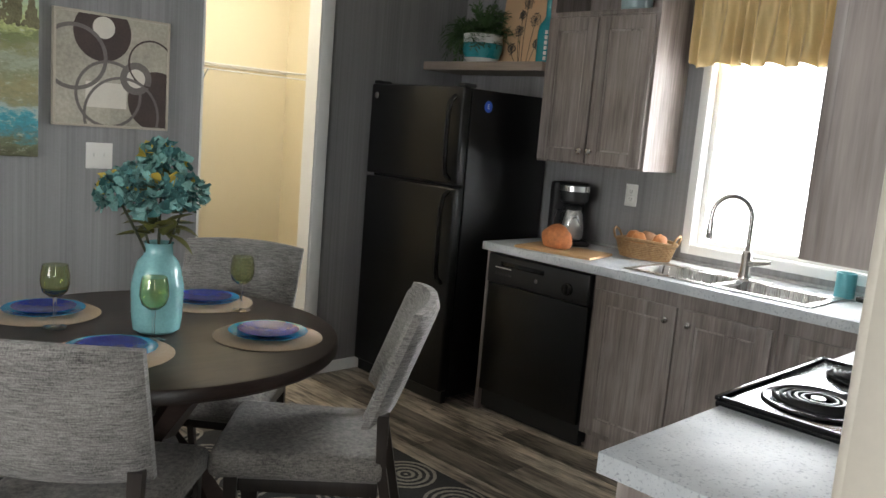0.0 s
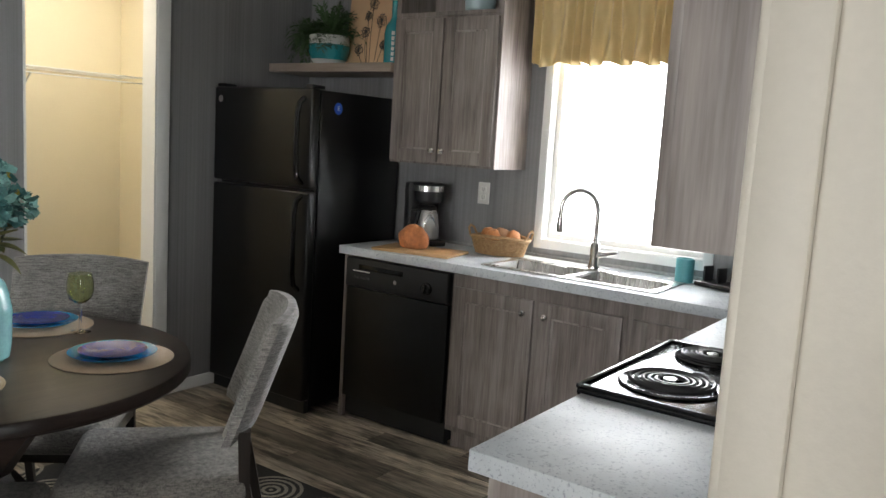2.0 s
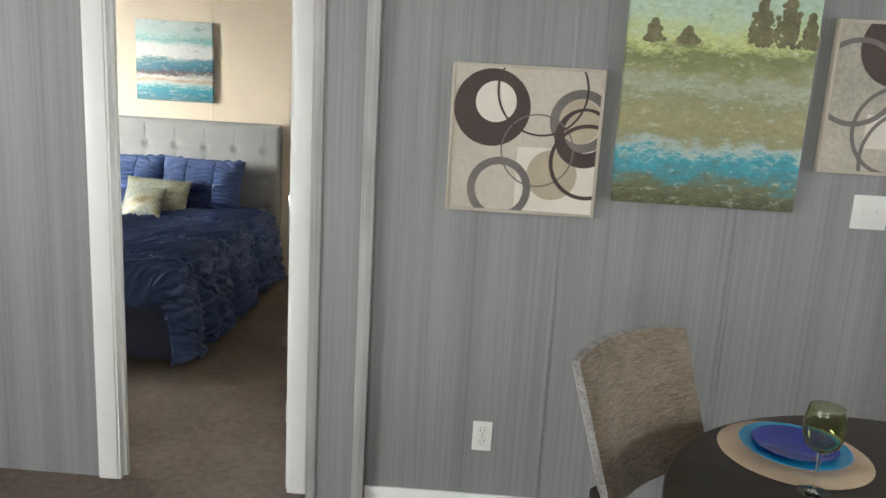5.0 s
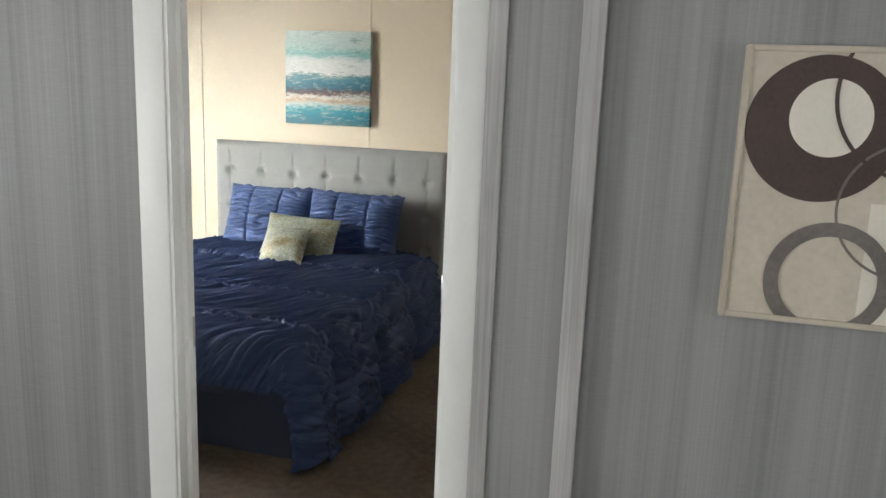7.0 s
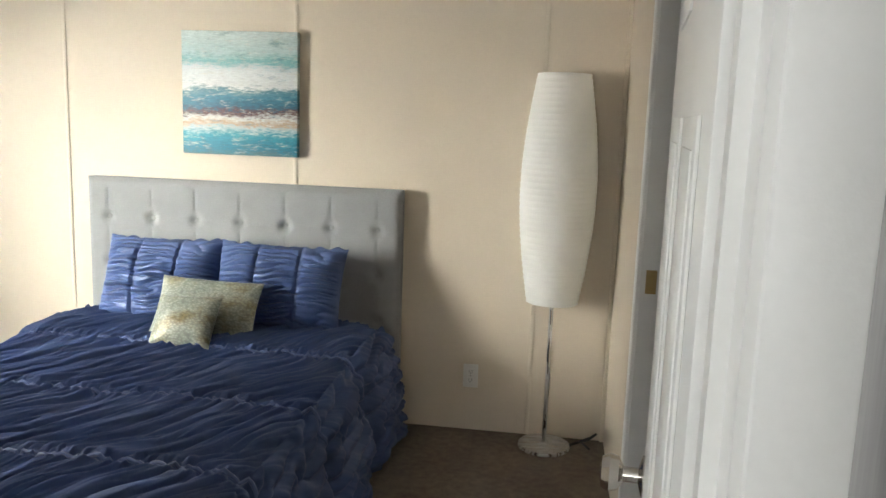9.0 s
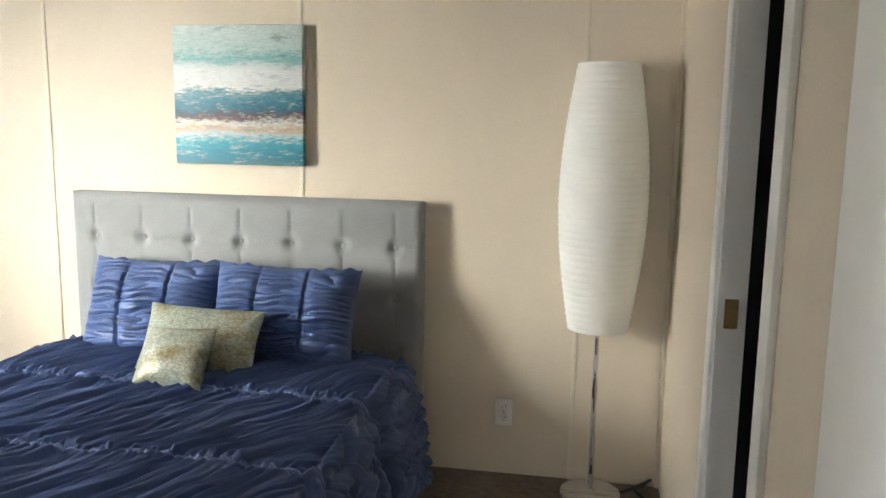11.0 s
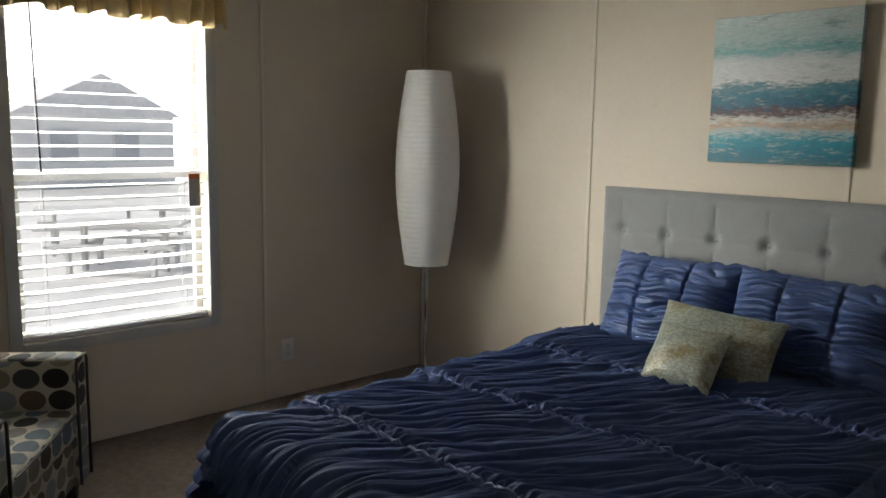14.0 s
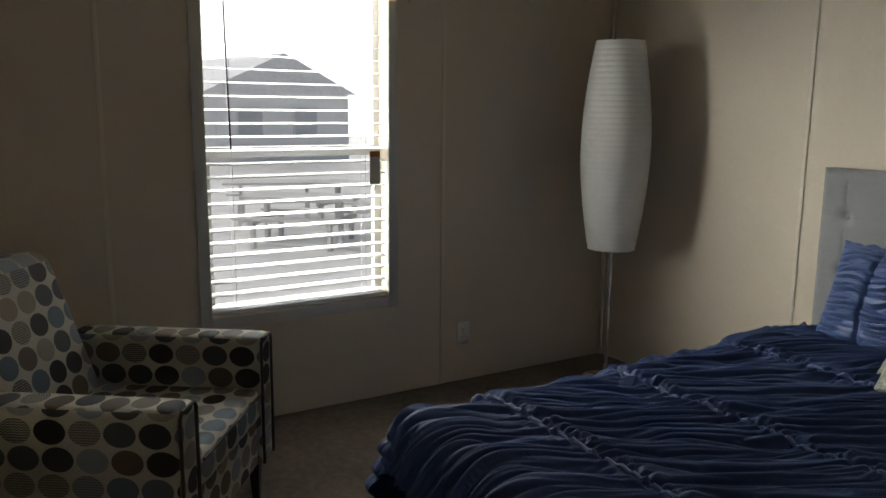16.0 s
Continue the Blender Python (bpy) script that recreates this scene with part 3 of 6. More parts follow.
lettering("sticker_letter", "E", 0.036, pose(2.88, FB - 0.002, 1.60, 90, 0, 0), PLASTIC, fr, "white letter E on the sticker")

# stove
sv = thing("stove", "black electric coil range set in the worktop", "stove", pose(-0.068, 0, 0))
part("body", boxes((1.528, 0.37, 0.02, 2.148, 0.985, 0.90)), BLACK_TEX, sv)
part("oven_door", boxes((1.54, 0.985, 0.18, 2.136, 1.01, 0.80, 0.006)), BLACK_GLOSS, sv)
part("cooktop", boxes((1.524, 0.40, 0.90, 2.152, 1.03, 0.921, 0.008, 3)), BLACK_GLOSS, sv, "glossy black enamel cooktop")
part("cooktop_rim", boxes((1.524, 1.018, 0.918, 2.152, 1.032, 0.929, 0.004), (1.524, 0.40, 0.918, 1.538, 1.018, 0.929, 0.004), (2.138, 0.40, 0.918, 2.152, 1.018, 0.929, 0.004)), BLACK_GLOSS, sv)
part("oven_handle", tube(bmesh.new(), [(1.58, 1.01, 0.82), (1.58, 1.045, 0.83), (2.10, 1.045, 0.83), (2.10, 1.01, 0.82)], 0.012), PLASTIC, sv, "white oven handle")
part("backguard", boxes((1.528, 0.365, 0.90, 2.148, 0.42, 1.10, 0.01)), BLACK_MATT, sv)
for bx, by, br in ((1.70, 0.87, 0.105), (2.03, 0.87, 0.085), (1.70, 0.60, 0.085), (2.03, 0.60, 0.105)):
    bowl = part("drip_bowl", lathe(bmesh.new(), [(br * 0.35, 0.922), (br * 0.8, 0.921), (br * 1.02, 0.926), (br * 1.12, 0.929), (br * 1.16, 0.925), (br * 1.16, 0.921)], bx, by, 0, 40), BLACK_GLOSS, sv, "round black drip bowl")
    pts = []
    for k in range(0, 150):
        a = 2 * math.pi * k / 30
        rr = 0.028 + (br - 0.028) * k / 149
        pts.append((bx + rr * math.cos(a), by + rr * math.sin(a), 0.934))
    part("coil", tube(bmesh.new(), pts, 0.0058, 6), COIL, bowl, "black spiral heating coil")
    part("coil_cap", lathe(bmesh.new(), [(0.016, 0.930), (0.016, 0.939), (0, 0.940)], bx, by, 0, 16), STEEL, bowl, "steel centre cap")

# sink
sk = thing("sink", "stainless steel double-bowl kitchen sink", "sink")
RZ = 0.9135
mid = (SY0 + SY1) / 2
bx0, bx1 = SX0 + 0.035, SX1 - 0.07
part("rim", boxes((SX0, SY0, 0.911, bx0, SY1, RZ + 0.003, 0.0015), (bx1, SY0, 0.911, SX1, SY1, RZ + 0.003, 0.0015), (bx0, SY0, 0.911, bx1, SY0 + 0.035, RZ + 0.003, 0.0015),
                  (bx0, SY1 - 0.035, 0.911, bx1, SY1, RZ + 0.003, 0.0015), (bx0, mid - 0.018, 0.909, bx1, mid + 0.018, RZ + 0.002, 0.0015)), STEEL, sk)


def bowl_bm(x0, y0, x1, y1, z1, depth, r=0.05):
    bm, rings = bmesh.new(), []
    for dz, inset in ((0, 0), (-0.012, 0.004), (-depth + 0.04, 0.012), (-depth + 0.012, 0.022), (-depth, 0.045)):
        ring = []
        rr = max(0.012, r - inset * 0.4)
        for cx, cy, a0 in ((x1 - inset - rr, y1 - inset - rr, 0), (x0 + inset + rr, y1 - inset - rr, 90), (x0 + inset + rr, y0 + inset + rr, 180), (x1 - inset - rr, y0 + inset + rr, 270)):
            for k in range(7):
                a = radians(a0 + 15 * k)
                ring.append(bm.verts.new((cx + rr * math.cos(a), cy + rr * math.sin(a), z1 + dz)))
        rings.append(ring)
    for a, b in zip(rings, rings[1:]):
        for i in range(len(a)):
            bm.faces.new((a[i], b[i], b[(i + 1) % len(a)], a[(i + 1) % len(a)]))
    bm.faces.new(rings[-1])
    return bm


for y0, y1 in ((SY0 + 0.03, mid - 0.015), (mid + 0.015, SY1 - 0.03)):
    b = part("bowl", bowl_bm(bx0 - 0.004, y0, bx1 + 0.004, y1, RZ + 0.002, 0.16), STEEL, sk)
    part("drain", lathe(bmesh.new(), [(0.04, 0), (0.04, 0.003), (0.03, 0.002), (0, 0.001)], (bx0 + bx1) / 2, (y0 + y1) / 2, RZ - 0.158, 24), CHROME, b)
part("hole_cover", lathe(bmesh.new(), [(0.018, 0), (0.018, 0.004), (0, 0.006)], SX1 - 0.04, 1.55, RZ + 0.003, 20), STEEL, sk)

fc = thing("faucet", "brushed nickel pull-down gooseneck faucet behind the sink", "faucet")
fy, fx, fz = 1.80, SX1 - 0.035, RZ + 0.003
part("deck_plate", boxes((fx - 0.028, fy - 0.125, fz, fx + 0.028, fy + 0.125, fz + 0.007, 0.006)), CHROME, fc)
part("base", lathe(bmesh.new(), [(0.027, 0.006), (0.027, 0.02), (0.022, 0.03), (0.022, 0.12), (0.015, 0.13)], fx, fy, fz, 24), CHROME, fc)
arc = [(fx, fy, fz + 0.12), (fx, fy, fz + 0.27)]
dx, dy = -0.55, 0.835
for k in range(1, 13):
    a = math.pi * k / 12
    q = 0.085 * (1 - math.cos(a))
    arc.append((fx + dx * q, fy + dy * q, fz + 0.27 + 0.095 * math.sin(a)))
arc.append((arc[-1][0], arc[-1][1], fz + 0.24))
part("spout", tube(bmesh.new(), arc, 0.0115, 14), CHROME, fc)
part("spray_head", lathe(bmesh.new(), [(0.016, fz + 0.165), (0.018, fz + 0.17), (0.015, fz + 0.22), (0.012, fz + 0.245)], arc[-1][0], arc[-1][1], 0, 18), CHROME, fc)
part("lever", tube(bmesh.new(), [(fx, fy - 0.015, fz + 0.075), (fx, fy - 0.05, fz + 0.08), (fx - 0.01, fy - 0.115, fz + 0.095)], lambda t: 0.017 - 0.009 * t, 12), CHROME, fc)

# upper cabinet, its open cubby, and the shelf over the refrigerator
uc = thing("wall_cabinet", "grey-brown wood wall cabinet with two doors and open cubby", "cabinet")
UX, U0, U1, UB, UT = 3.115, 2.325, 2.975, 1.345, 2.085
part("body", boxes((UX, U0, UB, KX - 0.002, U1, UT)), CAB, uc)
part("side_panel", boxes((UX, U0 - 0.004, UB, KX - 0.002, U0, H - 0.002)), CAB_SIDE, uc)
part("cubby", boxes((UX, U0, UT + 0.002, KX - 0.002, U1, UT + 0.022), (UX, U0, UT + 0.022, KX - 0.002, U0 + 0.03, H - 0.002), (UX, U1 - 0.03, UT + 0.022, KX - 0.002, U1, H - 0.002), (KX - 0.012, U0 + 0.03, UT + 0.022, KX - 0.003, U1 - 0.03, H - 0.002)), CAB, uc)
shaker_door(uc, "door", U0 + 0.335, U1 - 0.012, UB + 0.012, UT - 0.012, UX, U0 + 0.355, UB + 0.07)
shaker_door(uc, "door", U0 + 0.012, U0 + 0.325, UB + 0.012, UT - 0.012, UX, U0 + 0.295, UB + 0.07)
rc = thing("stove_wall_cabinet", "grey-brown wood wall cabinet side beside the stove", "cabinet")
part("side_panel", boxes((0.98, 0.362, 1.325, 0.998, 0.69, H - 0.002)), CAB_SIDE, rc)
part("front_stile", boxes((0.98, 0.6902, 1.325, 1.03, 0.708, H - 0.002, 0.001)), CAB_SIDE, rc)
part("body", boxes((0.998, 0.362, 1.33, 1.5, 0.69, H - 0.002)), CAB, rc)
whole("wall_shelf", boxes((3.085, U1 + 0.002, 1.81, KX - 0.002, GY - 0.002, 1.858, 0.003)), SHELF_WOOD, "light wood shelf above the refrigerator", "shelf")

# window with trim, sash and valance
w1 = thing("window_1", "white-framed kitchen window, glare outside", "window")
w1["kind"] = "structure"
part("window_frame", boxes((KX - 0.012, WY0 - 0.045, WZ0 - 0.045, KX, WY0, WZ1 + 0.045, 0.003), (KX - 0.012, WY1, WZ0 - 0.045, KX, WY1 + 0.045, WZ1 + 0.045, 0.003),
                           (KX - 0.012, WY0, WZ0 - 0.045, KX, WY1, WZ0, 0.003), (KX - 0.012, WY0, WZ1, KX, WY1, WZ1 + 0.045, 0.003)), WHITE_PAINT, w1)
part("sash", boxes((KX + 0.05, WY0, WZ0, KX + 0.08, WY0 + 0.03, WZ1), (KX + 0.05, WY1 - 0.03, WZ0, KX + 0.08, WY1, WZ1), (KX + 0.05, WY0 + 0.03, WZ0, KX + 0.08, WY1 - 0.03, WZ0 + 0.03), (KX + 0.05, WY0 + 0.03, WZ1 - 0.03, KX + 0.08, WY1 - 0.03, WZ1)), WHITE_PAINT, w1)
part("window_liner", boxes((KX, WY0, WZ0 - 0.001, KX + 0.118, WY0 + 0.004, WZ1), (KX, WY1 - 0.004, WZ0 - 0.001, KX + 0.118, WY1, WZ1), (KX, WY0 + 0.004, WZ0, KX + 0.118, WY1 - 0.004, WZ0 + 0.004)), WHITE_PAINT, w1)
GLASS = glass_mat("window_glass")
pn = part("pane", boxes((KX + 0.062, WY0 + 0.03, WZ0 + 0.03, KX + 0.066, WY1 - 0.03, WZ1 - 0.03)), GLASS, w1)
pn.visible_shadow = False


def valance_bm(length, z0, z1, amp=0.03, seed=0.0):
    """Gathered cloth along local x, hanging from z1 to z0, with a ruffled hem."""
    bm, nx, nz = bmesh.new(), 190, 26
    grid = []
    for j in range(nz + 1):
        v = j / nz
        row = []
        for i in range(nx + 1):
            u = i / nx
            x = u * length
            ph = 2 * math.pi * (x * 15 + 0.9 * noise.noise(Vector((x * 7, v * 0.8, seed))))
            k = amp * (0.35 + 0.75 * v)
            y = -0.035 - k * math.sin(ph) - 0.010 * noise.noise(Vector((x * 40, v * 3, seed + 3)))
            if v < 0.18:
                y = -0.03 - 0.012 * math.sin(x * 160 + 2 * noise.noise(Vector((x * 20, 0, seed))))
            z = z1 + (z0 - z1) * v + 0.012 * math.sin(ph * 0.5 + 1) * v
            if 0.16 < v < 0.2:
                y += 0.012
            row.append(bm.verts.new((x, y, z)))
        grid.append(row)
    for a, b in zip(grid, grid[1:]):
        for i in range(nx):
            bm.faces.new((a[i], a[i + 1], b[i + 1], b[i]))
    return bm


def add_thickness(ob, t):
    md = ob.modifiers.new("cloth", "SOLIDIFY")
    md.thickness = t


va = thing("valance", "gathered gold satin valance over the kitchen window", "valance", pose(KX - 0.015, WY1 + 0.11, 0, 0, 0, -90), group="window valances")
c = part("cloth", valance_bm(1.05, 1.87, 2.27), SATIN, va)
add_thickness(c, 0.002)
part("rod", boxes((0.0, -0.03, 2.225, 1.05, -0.012, 2.245, 0.004)), WHITE_PAINT, va)


def outlet(name, label, m, kind_="duplex", w=0.072, group="outlets"):
    """A wall plate: local x across, z up, facing -y."""
    t = thing(name, label, "outlet" if kind_ == "duplex" else "switch", m, group)
    part("plate", boxes((-w / 2, -0.006, -0.058, w / 2, 0, 0.058, 0.003)), PLASTIC, t)
    if kind_ == "duplex":
        for z in (0.021, -0.021):
            s = part("socket", boxes((-0.016, -0.008, z - 0.014, 0.016, -0.006, z + 0.014, 0.004)), PLASTIC, t)
            part("slot", boxes((-0.008, -0.0085, z - 0.002, -0.006, -0.008, z + 0.008), (0.006, -0.0085, z - 0.002, 0.008, -0.008, z + 0.008), (-0.002, -0.0085, z - 0.010, 0.002, -0.008, z - 0.006)), SLOT, s)
        part("screw", lathe(bmesh.new(), [(0.003, 0), (0.002, 0.001), (0, 0.001)], m=pose(0, -0.006, 0, 90, 0, 0), seg=8), STEEL, t)
    else:
        n = max(1, round(w / 0.05)) - 0
        for k in range(n):
            x = (k - (n - 1) / 2) * 0.046
            part("toggle", boxes((x - 0.005, -0.014, -0.004, x + 0.005, -0.006, 0.012, 0.002)), PLASTIC, t)
    return t


outlet("wall_outlet", "white duplex outlet on the kitchen wall", pose(KX - 0.0005, 2.56, 1.205, 0, 0, 90 + 180))
outlet("wall_outlet", "white duplex outlet low on the grey wall", pose(-0.078, GY - 0.0005, 0.302))
outlet("light_switch", "white double switch plate on the grey wall", pose(1.17, GY - 0.0005, 1.222), "switch", 0.118, "switches")
outlet("wall_outlet", "white duplex outlet on the cream headboard wall", pose(-1.305, BY - 0.0005, 0.272))
outlet("wall_outlet", "white duplex outlet below the bedroom window wall", pose(BX + 0.0005, 6.150, 0.25, 0, 0, 90))
outlet("wall_outlet", "white duplex outlet near the bedroom doorway", pose(-2.16, DY - 0.0005, 0.33))
# beige plates on the wall end
for z, hh in ((1.585, 0.095), (1.335, 0.095)):
    t = thing("thermostat" if z > 1.4 else "doorbell_chime", "beige plastic wall box on the off-white wall", "wall box")
    part("cover", boxes((0.325, 0.16 if z > 1.4 else 0.165, z - hh, 0.3495, 0.256 if z > 1.4 else 0.285, z + hh * 0.3, 0.008, 3)), BEIGE_PLASTIC, t)

# coffee maker
cm = thing("coffee_maker", "black and steel drip coffee maker on the worktop", "coffee maker", pose(3.26, 2.83, 0.91, 0, 0, -35))
part("base", boxes((-0.09, -0.12, 0, 0.09, 0.10, 0.03, 0.012)), BLACK_MATT, cm)
part("tower", boxes((-0.09, 0.02, 0.03, 0.09, 0.10, 0.33, 0.015)), BLACK_MATT, cm)
part("brew_head", lathe(bmesh.new(), [(0.06, 0.225), (0.075, 0.24), (0.08, 0.30), (0.08, 0.325), (0.07, 0.335), (0, 0.336)], 0, -0.045, 0, 32), BLACK_MATT, cm)
part("head_band", lathe(bmesh.new(), [(0.0815, 0.29), (0.0815, 0.318), (0.079, 0.32)], 0, -0.045, 0, 32), STEEL, cm, "brushed steel band")
cf = part("carafe", lathe(bmesh.new(), [(0.055, 0.032), (0.066, 0.04), (0.068, 0.10), (0.055, 0.17), (0.045, 0.19)], 0, -0.045, 0, 32), STEEL, cm, "brushed steel carafe")
part("carafe_lid", lathe(bmesh.new(), [(0.047, 0.19), (0.05, 0.20), (0.04, 0.215), (0, 0.217)], 0, -0.045, 0, 24), BLACK_MATT, cf)
part("carafe_handle", tube(bmesh.new(), [(-0.045, -0.06, 0.19), (-0.10, -0.085, 0.185), (-0.115, -0.09, 0.12), (-0.07, -0.07, 0.06)], 0.009, 8), BLACK_MATT, cf)

# bread and board
BOARD = wood("board_wood", (0.42, 0.24, 0.10), (0.62, 0.40, 0.20), (30, 2, 30), 0.5)
bd = whole("cutting_board", boxes((-0.13, -0.21, 0, 0.13, 0.21, 0.014, 0.004)), BOARD, "honey-coloured wooden cutting board on the worktop", "cutting board", pose(2.985, 2.64, 0.9102, 0, 0, 10))
BREAD = plain("bread_crust", (0.52, 0.19, 0.07), 0.7, vary=0.35, scale=14, fine=60, bumps=0.25)


def lump(rx, ry, rz, seed, rough=0.12, seg=24):
    bm = bmesh.new()
    bmesh.ops.create_uvsphere(bm, u_segments=seg, v_segments=seg // 2, radius=1)
    for v in bm.verts:
        k = 1 + rough * noise.noise(v.co * 1.6 + Vector((seed, 0, 0)))
        zz = v.co.z if v.co.z > -0.55 else -0.55
        v.co = Vector((v.co.x * rx * k, v.co.y * ry * k, (zz + 0.55) * rz * k))
    return bm


whole("bread_loaf", lump(0.065, 0.085, 0.075, 3), BREAD, "round orange-brown bread loaf on the cutting board", "bread", pose(2.99, 2.69, 0.9245))

# wicker basket with fruit
WICKER = wood("wicker", (0.22, 0.12, 0.05), (0.5, 0.32, 0.16), (60, 60, 60), 0.6)
bk = thing("wicker_basket", "small oval wicker basket of vegetables", "basket", pose(3.27, 2.35, 0.9105, 0, 0, 8))
bm = bmesh.new()
for k in range(9):
    z = 0.008 + k * 0.009
    g = 1 + 0.025 * k
    pts = [((0.075 * g) * math.cos(a) * (1 + 0.02 * math.sin(24 * a + k * math.pi)), (0.125 * g) * math.sin(a) * (1 + 0.02 * math.sin(24 * a + k * math.pi)), z) for a in [2 * math.pi * i / 72 for i in range(72)]]
    tube(bm, pts, 0.0058, 6, True)
part("weave", bm, WICKER, bk)
part("rim", tube(bmesh.new(), [(0.094 * math.cos(a), 0.155 * math.sin(a), 0.092 + 0.006 * math.cos(2 * a)) for a in [2 * math.pi * i / 48 for i in range(48)]], 0.009, 8, True), WICKER, bk)
part("bottom", lathe(bmesh.new(), [(0.07, 0.001), (0.07, 0.006), (0, 0.006)], 0, 0, 0, 24), WICKER, bk)
for s in (1, -1):
    part("handle", tube(bmesh.new(), [(-0.04, s * 0.15, 0.09), (-0.03, s * 0.165, 0.125), (0, s * 0.17, 0.138), (0.03, s * 0.165, 0.125), (0.04, s * 0.15, 0.09)], 0.006, 8), WICKER, bk)
POTATO = plain("onion_skin", (0.50, 0.20, 0.07), 0.6, vary=0.35, scale=20)
ONION2 = plain("yam_skin", (0.38, 0.21, 0.12), 0.7, vary=0.3, scale=18)
for i, (x, y) in enumerate(((0.0, 0.07), (0.01, -0.01), (-0.01, -0.08), (0.04, 0.03), (-0.04, 0.02))):
    whole("vegetable", lump(0.034, 0.044, 0.045, 5 + i), (POTATO, ONION2)[i % 2], "rounded orange-brown vegetable in the basket", "vegetable", pose(3.27 + x, 2.35 + y, 0.975, 0, 0, 40 * i), group="basket vegetables")

TEAL_CUP = plain("teal_glaze", (0.09, 0.33, 0.36), 0.35, vary=0.12)
whole("tumbler", lathe(bmesh.new(), [(0.036, 0), (0.04, 0.004), (0.04, 0.105), (0.036, 0.107), (0.035, 0.02), (0, 0.02)], seg=28), TEAL_CUP, "teal tumbler beside the sink", "cup", pose(3.29, 1.40, 0.9105))
rk = thing("napkin_rack", "black metal rack on the worktop corner", "rack", pose(3.28, 1.20, 0.9105, 0, 0, -20))
part("tray", boxes((-0.07, -0.13, 0, 0.07, 0.13, 0.02, 0.006)), BLACK_MATT, rk)
for y in (-0.1, -0.03, 0.04, 0.11):
    part("post", boxes((-0.03, y - 0.006, 0.02, 0.03, y + 0.006, 0.085, 0.003)), BLACK_MATT, rk)

# things on the high shelf
POT_WHITE = plain("pot_white", (0.72, 0.72, 0.68), 0.3, vary=0.05)
POT_TEAL = plain("pot_teal", (0.03, 0.28, 0.31), 0.28, vary=0.25, scale=10)
LEAF = plain("fern_leaf", (0.055, 0.11, 0.035), 0.6, vary=0.4, scale=9, randomly=0.0)


def foliage(n, r, seed, droop=0.5, squash=0.8):
    """Many fine fronds that spring from one point."""
    rnd, bm = random.Random(seed), bmesh.new()
    for i in range(n):
        a, el = rnd.uniform(0, 2 * math.pi), rnd.uniform(0.15, 1.45)
        ln = r * rnd.uniform(0.55, 1.05)
        p = Vector((0, 0, 0))
        d = Vector((math.cos(a) * math.cos(el), math.sin(a) * math.cos(el), math.sin(el)))
        steps, pts = 7, []
        for k in range(steps + 1):
            pts.append(p.copy())
            p = p + d * ln / steps
            d = (d + Vector((0, 0, -droop * 0.16 * (1 + k * 0.3)))).normalized()
        for k in range(1, steps + 1):
            ax = (pts[k] - pts[k - 1]).normalized()
            sd = ax.cross(Vector((0, 0, 1))).normalized()
            for s in (-1, 1):
                for q in range(2):
                    b0 = pts[k - 1].lerp(pts[k], q * 0.5)
                    tip = b0 + sd * s * r * 0.13 * rnd.uniform(0.6, 1.2) + ax * r * 0.09 + Vector((0, 0, rnd.uniform(-0.02, 0.02)))
                    w = ax * r * 0.022
                    v = [bm.verts.new(b0 - w), bm.verts.new((b0 + tip) / 2 + w * 1.2 + Vector((0, 0, 0.003))), bm.verts.new(tip), bm.verts.new((b0 + tip) / 2 - w * 1.4)]
                    bm.faces.new(v)
    return bm


pl = thing("potted_fern", "bushy green fern in a white and teal pot", "plant", pose(3.23, 3.56, 1.8585))
pt = part("pot", lathe(bmesh.new(), [(0.075, 0), (0.10, 0.03), (0.115, 0.08), (0.117, 0.12), (0.112, 0.165), (0.106, 0.165), (0.10, 0.13), (0, 0.13)], seg=36), POT_WHITE, pl)
part("glaze_band", lathe(bmesh.new(), [(0.1015, 0.03), (0.1165, 0.08), (0.1185, 0.112), (0.117, 0.113)], seg=36), POT_TEAL, pt, "teal glazed band")
f = part("foliage", foliage(120, 0.24, 4, 0.75), LEAF, pl, "fine green fronds", pose(0, 0, 0.13))
f2 = part("foliage", foliage(60, 0.22, 9, 1.6), LEAF, pl, "trailing green fronds", pose(-0.03, 0.12, 0.12))

PEACH = plain("peach_canvas", (0.66, 0.43, 0.25), 0.8, vary=0.06)
INK = plain("dark_ink", (0.06, 0.05, 0.04), 0.8)
ca = thing("dandelion_picture", "peach canvas with dark dandelion drawings on shelf", "picture", pose(3.33, 3.32, 1.859, 0, 6, 0))
part("canvas", boxes((-0.012, -0.20, 0, 0.012, 0.20, 0.56, 0.003)), PEACH, ca)
rnd = random.Random(7)
for hy, hz, r in ((0.02, 0.36, 0.04), (0.06, 0.20, 0.035), (-0.05, 0.26, 0.04), (0.10, 0.10, 0.035), (-0.08, 0.12, 0.03), (0.05, 0.29, 0.03)):
    bm = bmesh.new()
    tube(bm, [(-0.0135, hy, hz), (-0.0135, hy * 0.8 + 0.005, hz * 0.5), (-0.0135, hy * 0.5, 0.003)], 0.0016, 5)
    for k in range(26):
        a, q = 2 * math.pi * k / 26, r * rnd.uniform(0.6, 1)
        tube(bm, [(-0.0135, hy, hz), (-0.0135, hy + q * math.cos(a), hz + q * math.sin(a))], 0.0009, 4)
        lathe(bm, [(0.004, 0), (0.004, 0.001), (0, 0.001)], m=pose(-0.013, hy + q * math.cos(a), hz + q * math.sin(a), 0, -90, 0), seg=6)
    part("flower_drawing", bm, INK, ca, "dark ink dandelion")
TEAL_GLASS = plain("teal_bottle", (0.02, 0.27, 0.30), 0.12, vary=0.15, coat=0.5)
